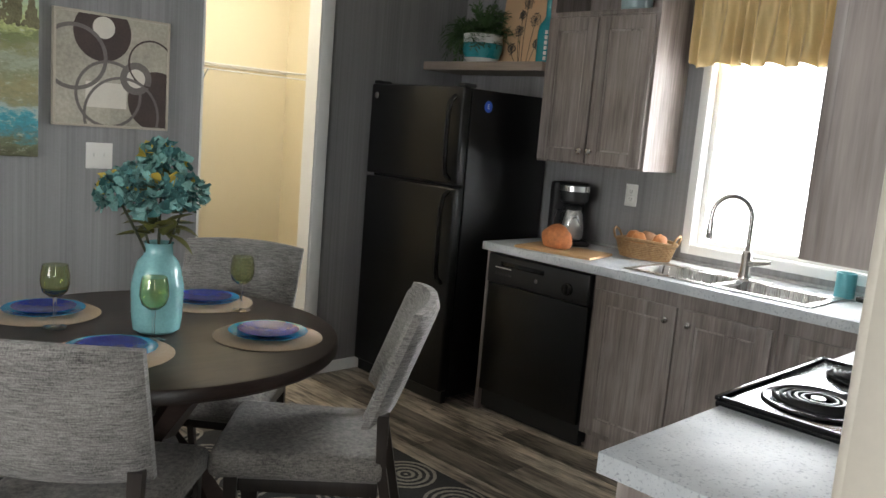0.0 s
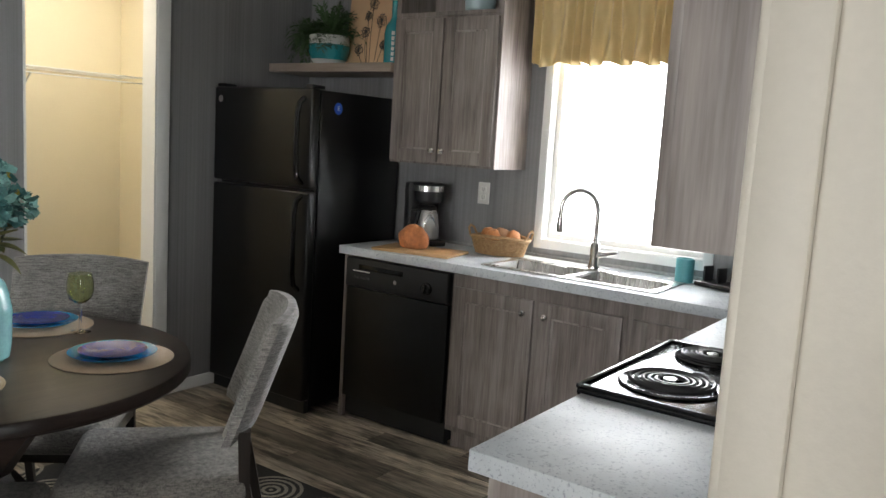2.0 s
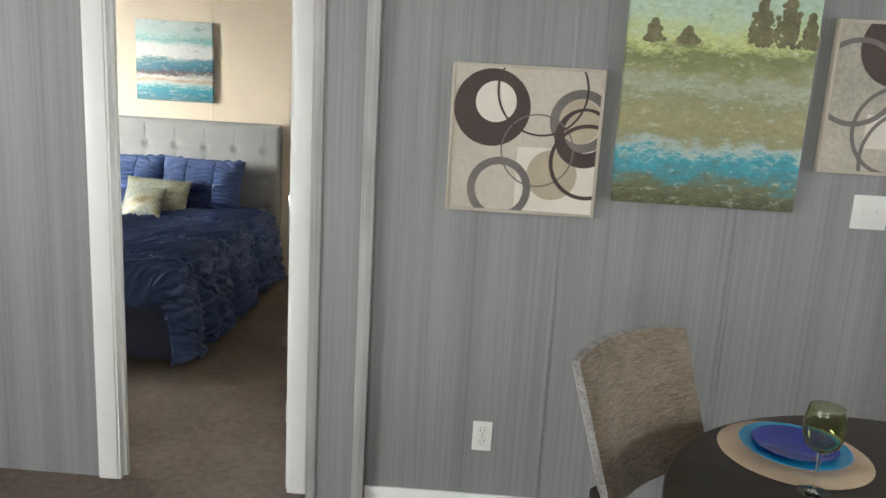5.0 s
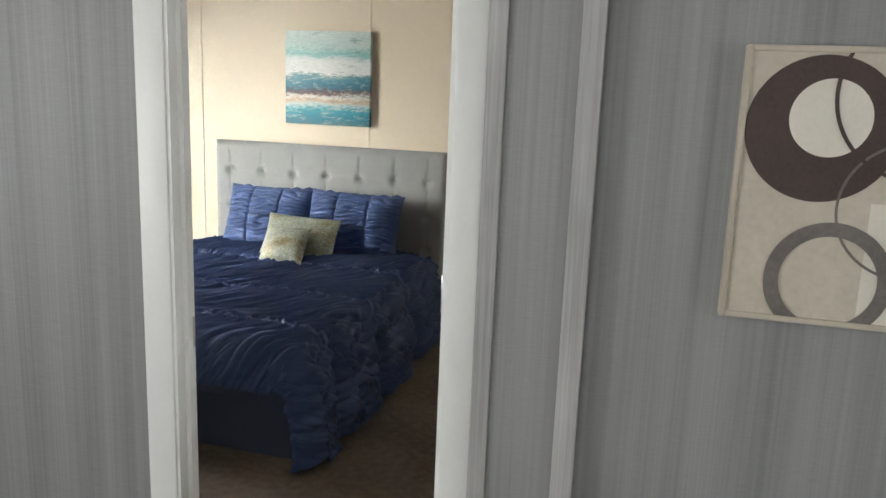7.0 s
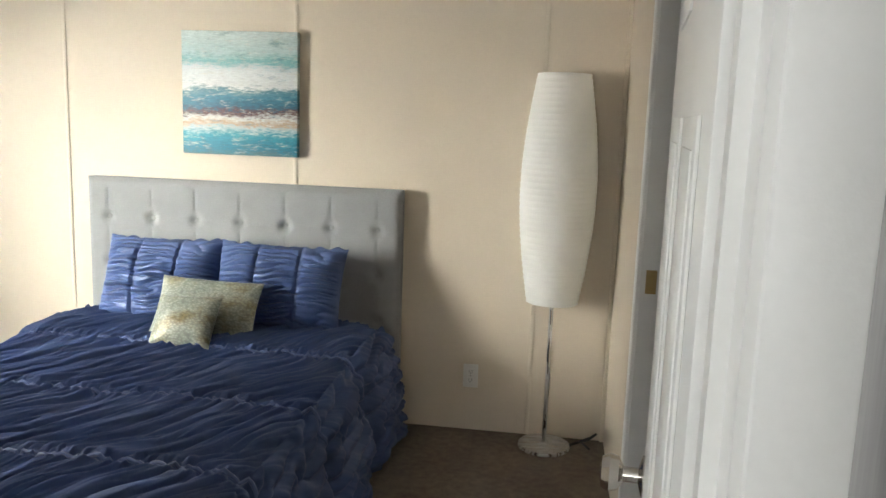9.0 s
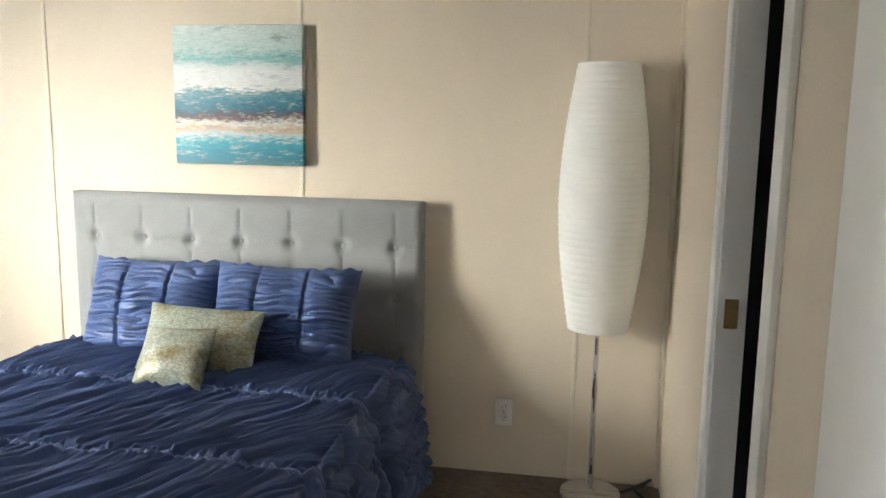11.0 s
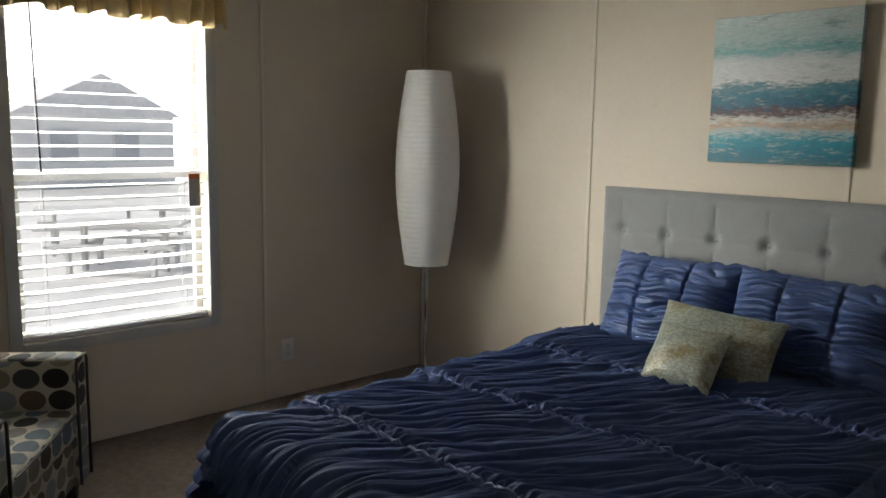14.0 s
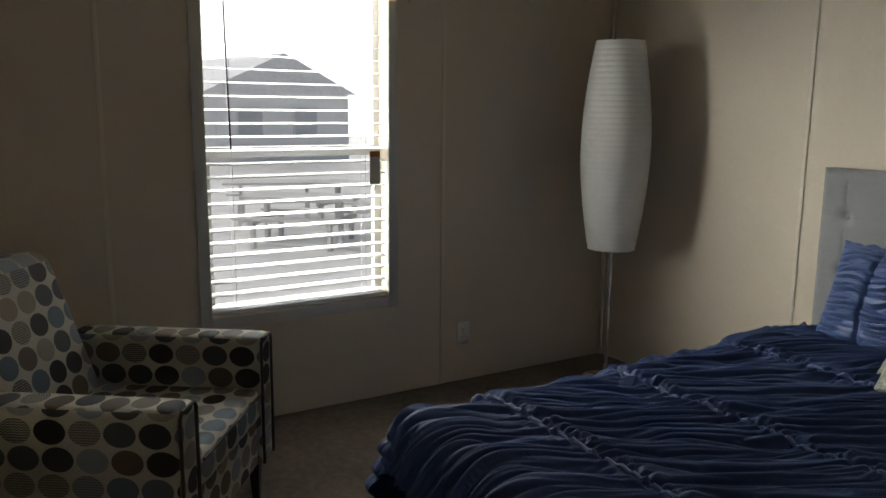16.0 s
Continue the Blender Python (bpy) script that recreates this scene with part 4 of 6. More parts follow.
bt = thing("teal_bottle", "teal bottle vase with white mosaic squares", "vase", pose(3.21, 3.06, 1.8585))
part("body", lathe(bmesh.new(), [(0.05, 0), (0.056, 0.006), (0.057, 0.16), (0.05, 0.20), (0.026, 0.235), (0.022, 0.25), (0.022, 0.33), (0.025, 0.335)], seg=32), TEAL_GLASS, bt)
for k in range(6):
    part("mosaic_square", boxes((-0.0585, -0.008, 0.015 + k * 0.027, -0.0565, 0.008, 0.035 + k * 0.027, 0.0005)), POT_WHITE, bt, m=pose(0, 0, 0, 0, 0, 30))
jar = whole("ceramic_jar", lathe(bmesh.new(), [(0.055, 0), (0.075, 0.02), (0.08, 0.1), (0.07, 0.2), (0.04, 0.24), (0.045, 0.26)], seg=32), plain("pale_blue_glaze", (0.45, 0.58, 0.60), 0.3, vary=0.1), "pale blue ceramic jar in the cubby", "jar", pose(3.25, 2.55, 2.1075))

# wire shelf in the utility room
ws = thing("wire_shelf", "white wire shelf across the utility room", "shelf")
bm = bmesh.new()
for k in range(60):
    x = 1.26 + k * 0.0255
    tube(bm, [(x, 4.62, 1.735), (x, 4.895, 1.735)], 0.0016, 5)
part("deck_wire", bm, WHITE_PAINT, ws)
for y, z in ((4.62, 1.735), (4.62, 1.70), (4.89, 1.735)):
    part("rail", tube(bmesh.new(), [(1.255, y, z), (2.765, y, z)], 0.004, 8), WHITE_PAINT, ws)
part("bracket", tube(bmesh.new(), [(2.06, 4.62, 1.70), (2.06, 4.895, 1.45)], 0.005, 8), WHITE_PAINT, ws)
part("end_clip", boxes((2.745, 4.60, 1.69, 2.768, 4.64, 1.75, 0.004)), WHITE_PAINT, ws)

# ---- dining corner ----
def rug_mat():
    """Dark rug with cream medallions of concentric rings."""
    m, n, l, b = nodes_of("medallion_rug")
    v = coords(n, l, (3.3, 3.3, 1))
    sp = n.new("ShaderNodeSeparateXYZ")
    l.new(v, sp.inputs[0])
    fx = math_of(n, l, "SUBTRACT", math_of(n, l, "FRACT", sp.outputs[0]), 0.5)
    fy = math_of(n, l, "SUBTRACT", math_of(n, l, "FRACT", sp.outputs[1]), 0.5)
    d = math_of(n, l, "SQRT", math_of(n, l, "ADD", math_of(n, l, "MULTIPLY", fx, fx), math_of(n, l, "MULTIPLY", fy, fy)))
    nz = noise_of(n, l, coords(n, l), 90, 3)
    dd = math_of(n, l, "MULTIPLY_ADD", nz, 0.04, d)
    rings = math_of(n, l, "SINE", math_of(n, l, "MULTIPLY", dd, 62))
    inside = math_of(n, l, "LESS_THAN", dd, 0.47)
    f = math_of(n, l, "MULTIPLY", math_of(n, l, "GREATER_THAN", rings, 0.05), inside)
    col = mix(n, l, f, (0.035, 0.035, 0.037), (0.36, 0.34, 0.29))
    fleck = noise_of(n, l, coords(n, l), 240, 2)
    col = mix(n, l, 0.5, col, ramp(n, l, fleck, [(0.35, (0.25, 0.25, 0.25)), (0.65, (1, 1, 1))]), "MULTIPLY")
    l.new(col, b.inputs["Base Color"])
    b.inputs["Roughness"].default_value = 1.0
    bump(n, l, b, fleck, 0.6, 0.004)
    return m


whole("area_rug", boxes((-0.17, 1.46, 0.001, 2.11, 3.43, 0.011, 0.003)), rug_mat(), "dark rug with cream ring medallions under the table", "rug")

TC = Vector((0.872, 2.64, 0.0115))
TR, TZ = 0.59, 0.748
tb = thing("dining_table", "round dark espresso wood pedestal dining table", "table", Matrix.Translation(TC))
part("tabletop", lathe(bmesh.new(), [(TR - 0.03, TZ - 0.045), (TR - 0.006, TZ - 0.044), (TR, TZ - 0.036), (TR, TZ - 0.008), (TR - 0.004, TZ - 0.002), (TR - 0.012, TZ), (0.0, TZ)], seg=96), TABLE_WOOD, tb)
part("apron", lathe(bmesh.new(), [(0.30, TZ - 0.10), (0.31, TZ - 0.10), (0.31, TZ - 0.045), (0.30, TZ - 0.045)], seg=48), TABLE_WOOD, tb)
for k in range(4):
    bm = bmesh.new()
    tube(bm, [(0.33, 0, 0.03), (0.16, 0, 0.26), (0.05, 0, 0.40), (0.16, 0, 0.56), (0.30, 0, TZ - 0.06)], 0.042, 4)
    part("leg", bm, TABLE_WOOD, tb, m=pose(0, 0, 0, 0, 0, 90 * k + 20))
    part("foot", boxes((0.26, -0.04, 0.0, 0.36, 0.04, 0.03, 0.006)), TABLE_WOOD, tb, m=pose(0, 0, 0, 0, 0, 90 * k + 20))


def back_bm(w, z0, z1, thick, curve, lean):
    """A padded, slightly bowed chair back with rounded edges; front faces +y."""
    bm, nx, nz = bmesh.new(), 18, 12
    sides = []
    for s in (1, -1):
        grid = []
        for j in range(nz + 1):
            v = j / nz
            row = []
            for i in range(nx + 1):
                u = i / nx * 2 - 1
                ev = 1 - abs(2 * v - 1) ** 10
                eu = 1 - abs(u) ** 12
                t = thick / 2 * (0.35 + 0.65 * min(ev, eu) ** 0.4 if min(ev, eu) > 0 else 0.35)
                ww = w * (0.95 + 0.05 * v)
                z = z0 + (z1 - z0) * v + 0.012 * (1 - u * u) * v
                y = curve * u * u - lean * v + s * t
                row.append(bm.verts.new((u * ww / 2, y, z)))
            grid.append(row)
        sides.append(grid)
    a, b = sides
    for g, flip in ((a, False), (b, True)):
        for j in range(nz):
            for i in range(nx):
                q = (g[j][i], g[j][i + 1], g[j + 1][i + 1], g[j + 1][i])
                f = bm.faces.new(q if flip else tuple(reversed(q)))
                f.material_index = 0 if flip else 1
    rim_a = a[0] + [r[-1] for r in a[1:]] + list(reversed(a[-1][:-1])) + [r[0] for r in reversed(a[1:-1])]
    rim_b = b[0] + [r[-1] for r in b[1:]] + list(reversed(b[-1][:-1])) + [r[0] for r in reversed(b[1:-1])]
    for i in range(len(rim_a)):
        k = (i + 1) % len(rim_a)
        bm.faces.new((rim_a[i], rim_a[k], rim_b[k], rim_b[i]))
    return bm


def dining_chair(label, m, inner):
    ch = thing("dining_chair", label, "chair", m, group="chairs round the table")
    part("backrest", back_bm(0.475, 0.58, 0.935, 0.066, 0.05, 0.13), [TWEED, inner], ch)
    bm = bmesh.new()
    box(bm, -0.235, -0.02, 0.40, 0.235, 0.50, 0.485, 0.03, 4)
    for v in bm.verts:
        if v.co.z > 0.45:
            v.co.z += 0.018 * max(0, 1 - (v.co.x / 0.24) ** 2) * max(0, 1 - ((v.co.y - 0.22) / 0.26) ** 2)
        v.co.x *= 0.92 + 0.08 * (v.co.y + 0.02) / 0.49
    part("seat", bm, TWEED_SEAT, ch)
    for s in (-1, 1):
        bm = tube(bmesh.new(), [(s * 0.19, -0.10, 0.0), (s * 0.19, -0.045, 0.25), (s * 0.195, -0.005, 0.45), (s * 0.20, 0.0, 0.62)], lambda t: 0.018 + 0.006 * t, 4)
        part("back_leg", bm, DARK_WOOD, ch)
        part("leg", tube(bmesh.new(), [(s * 0.205, 0.435, 0.0), (s * 0.205, 0.43, 0.41)], lambda t: 0.018 + 0.010 * t, 4), DARK_WOOD, ch)
    part("apron", boxes((-0.21, 0.0, 0.36, 0.21, 0.45, 0.405, 0.004)), DARK_WOOD, ch)
    return ch


def facing(x, y, dx, dy, z=0.0115):
    return pose(x + 0.07 * dx, y + 0.07 * dy, z, 0, 0, math.degrees(math.atan2(dy, dx)) - 90)


c1 = dining_chair("grey tweed dining chair with black legs at the table", facing(0.335, 2.035, 0.69, 0.72), TWEED)
copy_thing(c1, facing(1.435, 2.03, -0.75, 0.66))
dining_chair("tweed dining chair with a brown inner back at the table", facing(0.285, 3.15, 0.72, -0.70), TWEED_DARK)
copy_thing(c1, facing(1.428, 3.05, -0.74, -0.67))

# table settings
TT = TC.z + TZ
MAT = weave("placemat_straw", (0.30, 0.21, 0.13), (0.47, 0.36, 0.25), (300, 300, 300), 0.9)
PLATE1 = plain("turquoise_glaze", (0.01, 0.26, 0.50), 0.14, vary=0.2, scale=30, coat=0.4)
PLATE2 = plain("cobalt_glaze", (0.008, 0.025, 0.24), 0.2, vary=0.25, scale=30, coat=0.15)
GREEN_GLASS = glass_mat("olive_glass", (0.80, 0.84, 0.58))
CLEAR = glass_mat("clear_glass")
mt = whole("placemat", lathe(bmesh.new(), [(0.172, 0), (0.175, 0.002), (0.172, 0.004), (0, 0.004)], seg=56), MAT, "round tan woven placemat on the table", "placemat", group="place settings")
p1 = whole("dinner_plate", lathe(bmesh.new(), [(0.06, 0), (0.075, 0.002), (0.125, 0.016), (0.127, 0.018), (0.12, 0.0175), (0.075, 0.007), (0, 0.006)], seg=56), PLATE1, "turquoise glazed dinner plate on a placemat", "plate", group="place settings")
p2 = whole("salad_plate", lathe(bmesh.new(), [(0.05, 0), (0.06, 0.002), (0.096, 0.013), (0.098, 0.015), (0.092, 0.0145), (0.06, 0.006), (0, 0.005)], seg=56), PLATE2, "cobalt blue salad plate on a dinner plate", "plate", group="place settings")
NAPKIN = plain("clear_ribbon", (0.55, 0.62, 0.70), 0.35, vary=0.1)


def goblet():
    g = thing("wine_glass", "olive green goblet with clear stem", "glass", group="place settings")
    part("bowl", lathe(bmesh.new(), [(0.0, 0.096), (0.018, 0.099), (0.036, 0.115), (0.043, 0.14), (0.042, 0.17), (0.036, 0.198), (0.0345, 0.198), (0.040, 0.17), (0.041, 0.14), (0.034, 0.117), (0.017, 0.103), (0.0, 0.100)], seg=36), GREEN_GLASS, g, "olive green glass bowl")
    part("stem", lathe(bmesh.new(), [(0.0045, 0.005), (0.004, 0.05), (0.006, 0.096), (0.0, 0.0965)], seg=14), CLEAR, g)
    part("foot", lathe(bmesh.new(), [(0.035, 0.0), (0.035, 0.002), (0.012, 0.005), (0.0045, 0.008), (0, 0.008)], seg=32), CLEAR, g)
    return g


g0 = goblet()
first = True
settings = ((0.660, 2.445, 0, 0), (1.150, 2.405, 0, 0), (0.647, 2.970, 0.615, 2.770), (1.190, 2.912, 1.245, 2.745))
for k, (x, y, gx, gy) in enumerate(settings):
    spots = ((mt, 0.0005), (p1, 0.005), (p2, 0.0135))
    for ob, dz in spots:
        m = pose(x, y, TT + dz)
        if first:
            ob.matrix_world = m
        else:
            copy_thing(ob, m)
    if k:
        m = pose(gx, gy, TT + 0.0015 if k != 2 else TT + 0.005)
        if k == 1:
            g0.matrix_world = pose(0.815, 2.515, TT + 0.0015)
        else:
            copy_thing(g0, m)
    first = False

# vase of hydrangeas
VASE = plain("seafoam_glaze", (0.20, 0.42, 0.43), 0.22, vary=0.18, scale=9, coat=0.5)
vs = thing("flower_vase", "seafoam glazed vase with teal and yellow flowers", "vase", pose(0.875, 2.625, TT + 0.001))
part("body", lathe(bmesh.new(), [(0.062, 0), (0.072, 0.008), (0.078, 0.05), (0.080, 0.12)] + [(0.080 + 0.0012 * (k % 2) - 0.0018 * max(0, k - 2), 0.13 + 0.009 * k) for k in range(9)] + [(0.062, 0.225), (0.045, 0.245), (0.042, 0.275), (0.046, 0.285), (0.041, 0.284), (0.037, 0.25), (0, 0.2)], seg=48), VASE, vs)
PETAL = plain("teal_petal", (0.05, 0.155, 0.15), 0.6, vary=0.5, scale=25)
PETAL2 = plain("pale_teal_petal", (0.19, 0.38, 0.35), 0.6, vary=0.45, scale=25)
YELLOW = plain("yellow_petal", (0.48, 0.36, 0.05), 0.6, vary=0.3, scale=25)
OLIVE = plain("olive_leaf", (0.10, 0.10, 0.02), 0.55, vary=0.45, scale=18)
STEM = plain("dark_stem", (0.03, 0.035, 0.015), 0.7)


def bloom(seed, r, mats=3):
    """A ruffled head of many cupped petals."""
    rnd, bm = random.Random(seed), bmesh.new()
    for i in range(120):
        a, c = rnd.uniform(0, 2 * math.pi), rnd.uniform(-0.55, 1)
        s = math.sqrt(max(0, 1 - c * c))
        d = Vector((s * math.cos(a), s * math.sin(a), c))
        t1 = d.orthogonal().normalized()
        t1 = (t1 * math.cos(a * 3) + d.cross(t1) * math.sin(a * 3)).normalized()
        t2 = d.cross(t1)
        q = r * rnd.uniform(0.72, 1.03)
        w = r * rnd.uniform(0.20, 0.34)
        o = d * q
        mi = 2 if (rnd.random() < 0.09 and c > 0.1) else (1 if rnd.random() < 0.58 else 0)
        tilt = rnd.uniform(-0.6, 0.6)
        base = bm.verts.new(o - d * w * 0.7)
        ring = []
        for k in range(6):
            f = math.pi * (k / 5) - math.pi / 2
            lift = 0.25 * w * math.sin(k * 2.1 + i) + tilt * w * math.sin(f)
            ring.append(bm.verts.new(o + t1 * w * math.cos(f) + t2 * w * math.sin(f) + d * (lift + 0.3 * w)))
        for k in range(5):
            fc_ = bm.faces.new((base, ring[k], ring[k + 1]))
            fc_.material_index = mi
    return bm


for i, (x, y, z, r) in enumerate(((-0.02, -0.04, 0.425, 0.082), (0.085, 0.00, 0.430, 0.070), (-0.125, -0.00, 0.435, 0.072), (0.02, 0.04, 0.525, 0.074), (-0.05, 0.07, 0.46, 0.065))):
    b = part("bloom", bloom(20 + i, r), [PETAL, PETAL2, YELLOW], vs, "ruffled teal bloom with yellow touches", pose(x, y, z, 12 * i - 20, 15 * (i % 3) - 10, 50 * i))
    part("stem", tube(bmesh.new(), [(0.2 * x, 0.2 * y, 0.22), (x * 0.5, y * 0.5, 0.30), (x, y, z - 0.02)], 0.004, 6), STEM, vs)


def leaf_bm(ln, w, bend):
    bm, rows = bmesh.new(), []
    for k in range(8):
        t = k / 7
        ww = w * math.sin(math.pi * min(1, t * 0.95 + 0.05)) ** 0.8
        z = bend * t * t * ln
        rows.append([bm.verts.new((t * ln, -ww, z + ww * 0.35)), bm.verts.new((t * ln, 0, z)), bm.verts.new((t * ln, ww, z + ww * 0.35))])
    for a, b in zip(rows, rows[1:]):
        bm.faces.new((a[0], b[0], b[1], a[1])), bm.faces.new((a[1], b[1], b[2], a[2]))
    return bm


rnd = random.Random(5)
for i in range(22):
    a = 360 * i / 22 + rnd.uniform(-12, 12)
    z = rnd.choice((0.31, 0.33, 0.35, 0.38, 0.46))
    part("leaf", leaf_bm(rnd.uniform(0.07, 0.105), rnd.uniform(0.022, 0.032), rnd.uniform(-0.5, 0.5)), OLIVE, vs, m=pose(0.025 * math.cos(radians(a)), 0.025 * math.sin(radians(a)), z, 0, rnd.uniform(-28, 22), a))

# pictures on the gallery wall
CANVAS = plain("cream_canvas", (0.50, 0.45, 0.37), 0.75, vary=0.16, scale=5, fine=70, bumps=0.1)
CANVAS_B = plain("taupe_canvas", (0.40, 0.37, 0.30), 0.75, vary=0.35, scale=4, fine=70, bumps=0.1)
FRAME = plain("champagne_frame", (0.45, 0.40, 0.32), 0.4, vary=0.1)
BROWN = plain("dark_brown_paint", (0.055, 0.035, 0.030), 0.6, vary=0.35, scale=9)
TAUPE = plain("grey_brown_paint", (0.15, 0.13, 0.12), 0.6, vary=0.3, scale=9)
PALE = plain("pale_paint", (0.66, 0.62, 0.54), 0.7, vary=0.08, scale=9)
SAND = plain("sand_paint", (0.42, 0.35, 0.25), 0.7, vary=0.12, scale=9)


def ring_bm(cx, cz, r0, r1, y, w, h, seg=64, ax=0, az=0):
    """A flat painted ring, its hole set off by ax and az, cut at the edge of the canvas of half size w, h."""
    bm = bmesh.new()
    v = []
    for k in range(seg):
        a = 2 * math.pi * k / seg
        v.append((bm.verts.new((cx + r1 * math.cos(a), y, cz + r1 * math.sin(a))), bm.verts.new((cx + ax + r0 * math.cos(a), y, cz + az + r0 * math.sin(a)))))
    for k in range(seg):
        p, q = v[k], v[(k + 1) % seg]
        bm.faces.new((p[0], q[0], q[1], p[1]))
    for co, no in (((w, 0, 0), (1, 0, 0)), ((-w, 0, 0), (-1, 0, 0)), ((0, 0, h), (0, 0, 1)), ((0, 0, -h), (0, 0, -1))):
        bmesh.ops.bisect_plane(bm, geom=bm.verts[:] + bm.edges[:] + bm.faces[:], plane_co=co, plane_no=no, clear_outer=True)
    return bm


def framed(name, label, x0, x1, z0, z1, canvas, thick=0.03):
    w, h = (x1 - x0) / 2, (z1 - z0) / 2
    t = thing(name, label, "picture", pose((x0 + x1) / 2, GY - 0.001, (z0 + z1) / 2), "pictures on the grey wall")
    part("canvas", boxes((-w + 0.008, -thick + 0.006, -h + 0.008, w - 0.008, -0.001, h - 0.008)), canvas, t)
    part("frame", boxes((-w, -thick, -h, -w + 0.011, 0, h, 0.002), (w - 0.011, -thick, -h, w, 0, h, 0.002), (-w + 0.011, -thick, -h, w - 0.011, 0, -h + 0.011, 0.002), (-w + 0.011, -thick, h - 0.011, w - 0.011, 0, h, 0.002)), FRAME, t)
    return t, w - 0.011, h - 0.011


def ring(t, w, h, cx, cz, r0, r1, mat, n, ax=0, az=0):
    part("painted_ring", ring_bm(cx, cz, max(r0, 0.0005), r1, -0.0245 - 0.0004 * n, w, h, ax=ax, az=az), mat, t)


t, w, h = framed("circle_picture", "square abstract picture with brown and grey rings", -0.262, 0.245, 1.145, 1.640, CANVAS)
part("painted_block", boxes((-0.02, -0.0246, -h, w, -0.0240, -0.02)), PALE, t)
ring(t, w, h, 0.10, -0.11, 0, 0.085, SAND, 1)
ring(t, w, h, -0.115, 0.105, 0.066, 0.128, BROWN, 2, 0.012, 0.02)
ring(t, w, h, -0.103, 0.125, 0, 0.068, PALE, 3)
ring(t, w, h, 0.175, 0.075, 0, 0.075, SAND, 4)
ring(t, w, h, 0.185, 0.075, 0.075, 0.105, TAUPE, 5)
ring(t, w, h, 0.20, 0.02, 0.07, 0.10, BROWN, 6, 0, 0.02)
ring(t, w, h, 0.045, -0.03, 0.118, 0.123, TAUPE, 7)
ring(t, w, h, -0.075, -0.165, 0.082, 0.108, TAUPE, 8)
ring(t, w, h, 0.215, -0.06, 0.115, 0.128, BROWN, 9)
ring(t, w, h, 0.05, 0.17, 0.145, 0.152, BROWN, 10)
t, w, h = framed("circle_picture", "square abstract picture with overlapping dark circles", 0.963, 1.474, 1.350, 1.842, CANVAS_B)
part("painted_block", boxes((-0.12, -0.0246, -0.16, 0.06, -0.0240, -0.05)), PALE, t)
ring(t, w, h, -0.05, 0.165, 0.045, 0.125, BROWN, 1, 0.0, 0.02)
ring(t, w, h, -0.045, 0.185, 0, 0.047, PALE, 2)
ring(t, w, h, 0.20, -0.115, 0, 0.135, BROWN, 3)
ring(t, w, h, -0.17, 0.05, 0.125, 0.142, TAUPE, 4)
ring(t, w, h, -0.02, -0.10, 0.135, 0.148, TAUPE, 5)
ring(t, w, h, 0.10, -0.02, 0, 0.05, PALE, 6)
ring(t, w, h, 0.10, -0.02, 0.042, 0.072, TAUPE, 7)
ring(t, w, h, 0.17, 0.05, 0.10, 0.108, BROWN, 8)
ring(t, w, h, 0.04, -0.19, 0.16, 0.172, TAUPE, 9)


def painting_mat(name, stops, zh, wobble=0.10, streak=(3, 3, 12), seed=0.0, wide=0.06, dabs=(0.6, 0.6, 0.52), deep=(0.2, 0.2, 0.1)):
    """Bands of brushed colour up the canvas. zh: its half height."""
    m, n, l, b = nodes_of(name)
    c = n.new("ShaderNodeTexCoord")
    sp = n.new("ShaderNodeSeparateXYZ")
    l.new(c.outputs["Object"], sp.inputs[0])
    v = math_of(n, l, "MULTIPLY_ADD", sp.outputs[2], 0.5 / zh, 0.5)
    mp = n.new("ShaderNodeMapping")
    mp.inputs["Scale"].default_value, mp.inputs["Location"].default_value = streak, (seed, seed * 2, seed)
    l.new(c.outputs["Object"], mp.inputs[0])
    a = noise_of(n, l, mp.outputs[0], 1.6, 6, 0.65)
    f = noise_of(n, l, mp.outputs[0], 9, 5, 0.7)
    v2 = math_of(n, l, "ADD", v, math_of(n, l, "MULTIPLY_ADD", f, wide, math_of(n, l, "MULTIPLY_ADD", a, wobble * 2, -wobble - wide / 2)))
    col = ramp(n, l, v2, stops)
    dab = noise_of(n, l, mp.outputs[0], 4.2, 7, 0.72)
    col = mix(n, l, ramp(n, l, dab, [(0.55, (0, 0, 0)), (0.68, (0.7, 0.7, 0.7))]), col, dabs)
    low = noise_of(n, l, mp.outputs[0], 2.6, 6, 0.7)
    col = mix(n, l, ramp(n, l, low, [(0.30, (0.6, 0.6, 0.6)), (0.43, (0, 0, 0))]), col, deep)
    gr = ramp(n, l, f, [(0.35, (0.72, 0.72, 0.72)), (0.7, (1.15, 1.15, 1.15))])
    l.new(mix(n, l, 0.6, col, gr, "MULTIPLY"), b.inputs["Base Color"])
    b.inputs["Roughness"].default_value = 0.55
    bump(n, l, b, f, 0.35, 0.003)
    return m


LAND = painting_mat("landscape_paint", [(0.0, (0.10, 0.10, 0.05)), (0.08, (0.16, 0.17, 0.09)), (0.14, (0.06, 0.26, 0.30)), (0.20, (0.05, 0.33, 0.40)), (0.24, (0.42, 0.50, 0.47)), (0.28, (0.27, 0.27, 0.14)),
                                        (0.36, (0.33, 0.29, 0.14)), (0.43, (0.26, 0.28, 0.15)), (0.5, (0.36, 0.38, 0.27)), (0.56, (0.24, 0.25, 0.11)), (0.62, (0.17, 0.20, 0.07)), (0.67, (0.50, 0.55, 0.22)), (0.8, (0.45, 0.60, 0.45)), (1.0, (0.50, 0.62, 0.60))], 0.40, 0.13, (5, 5, 10), 2.0, 0.12, (0.56, 0.58, 0.46), (0.22, 0.20, 0.09))
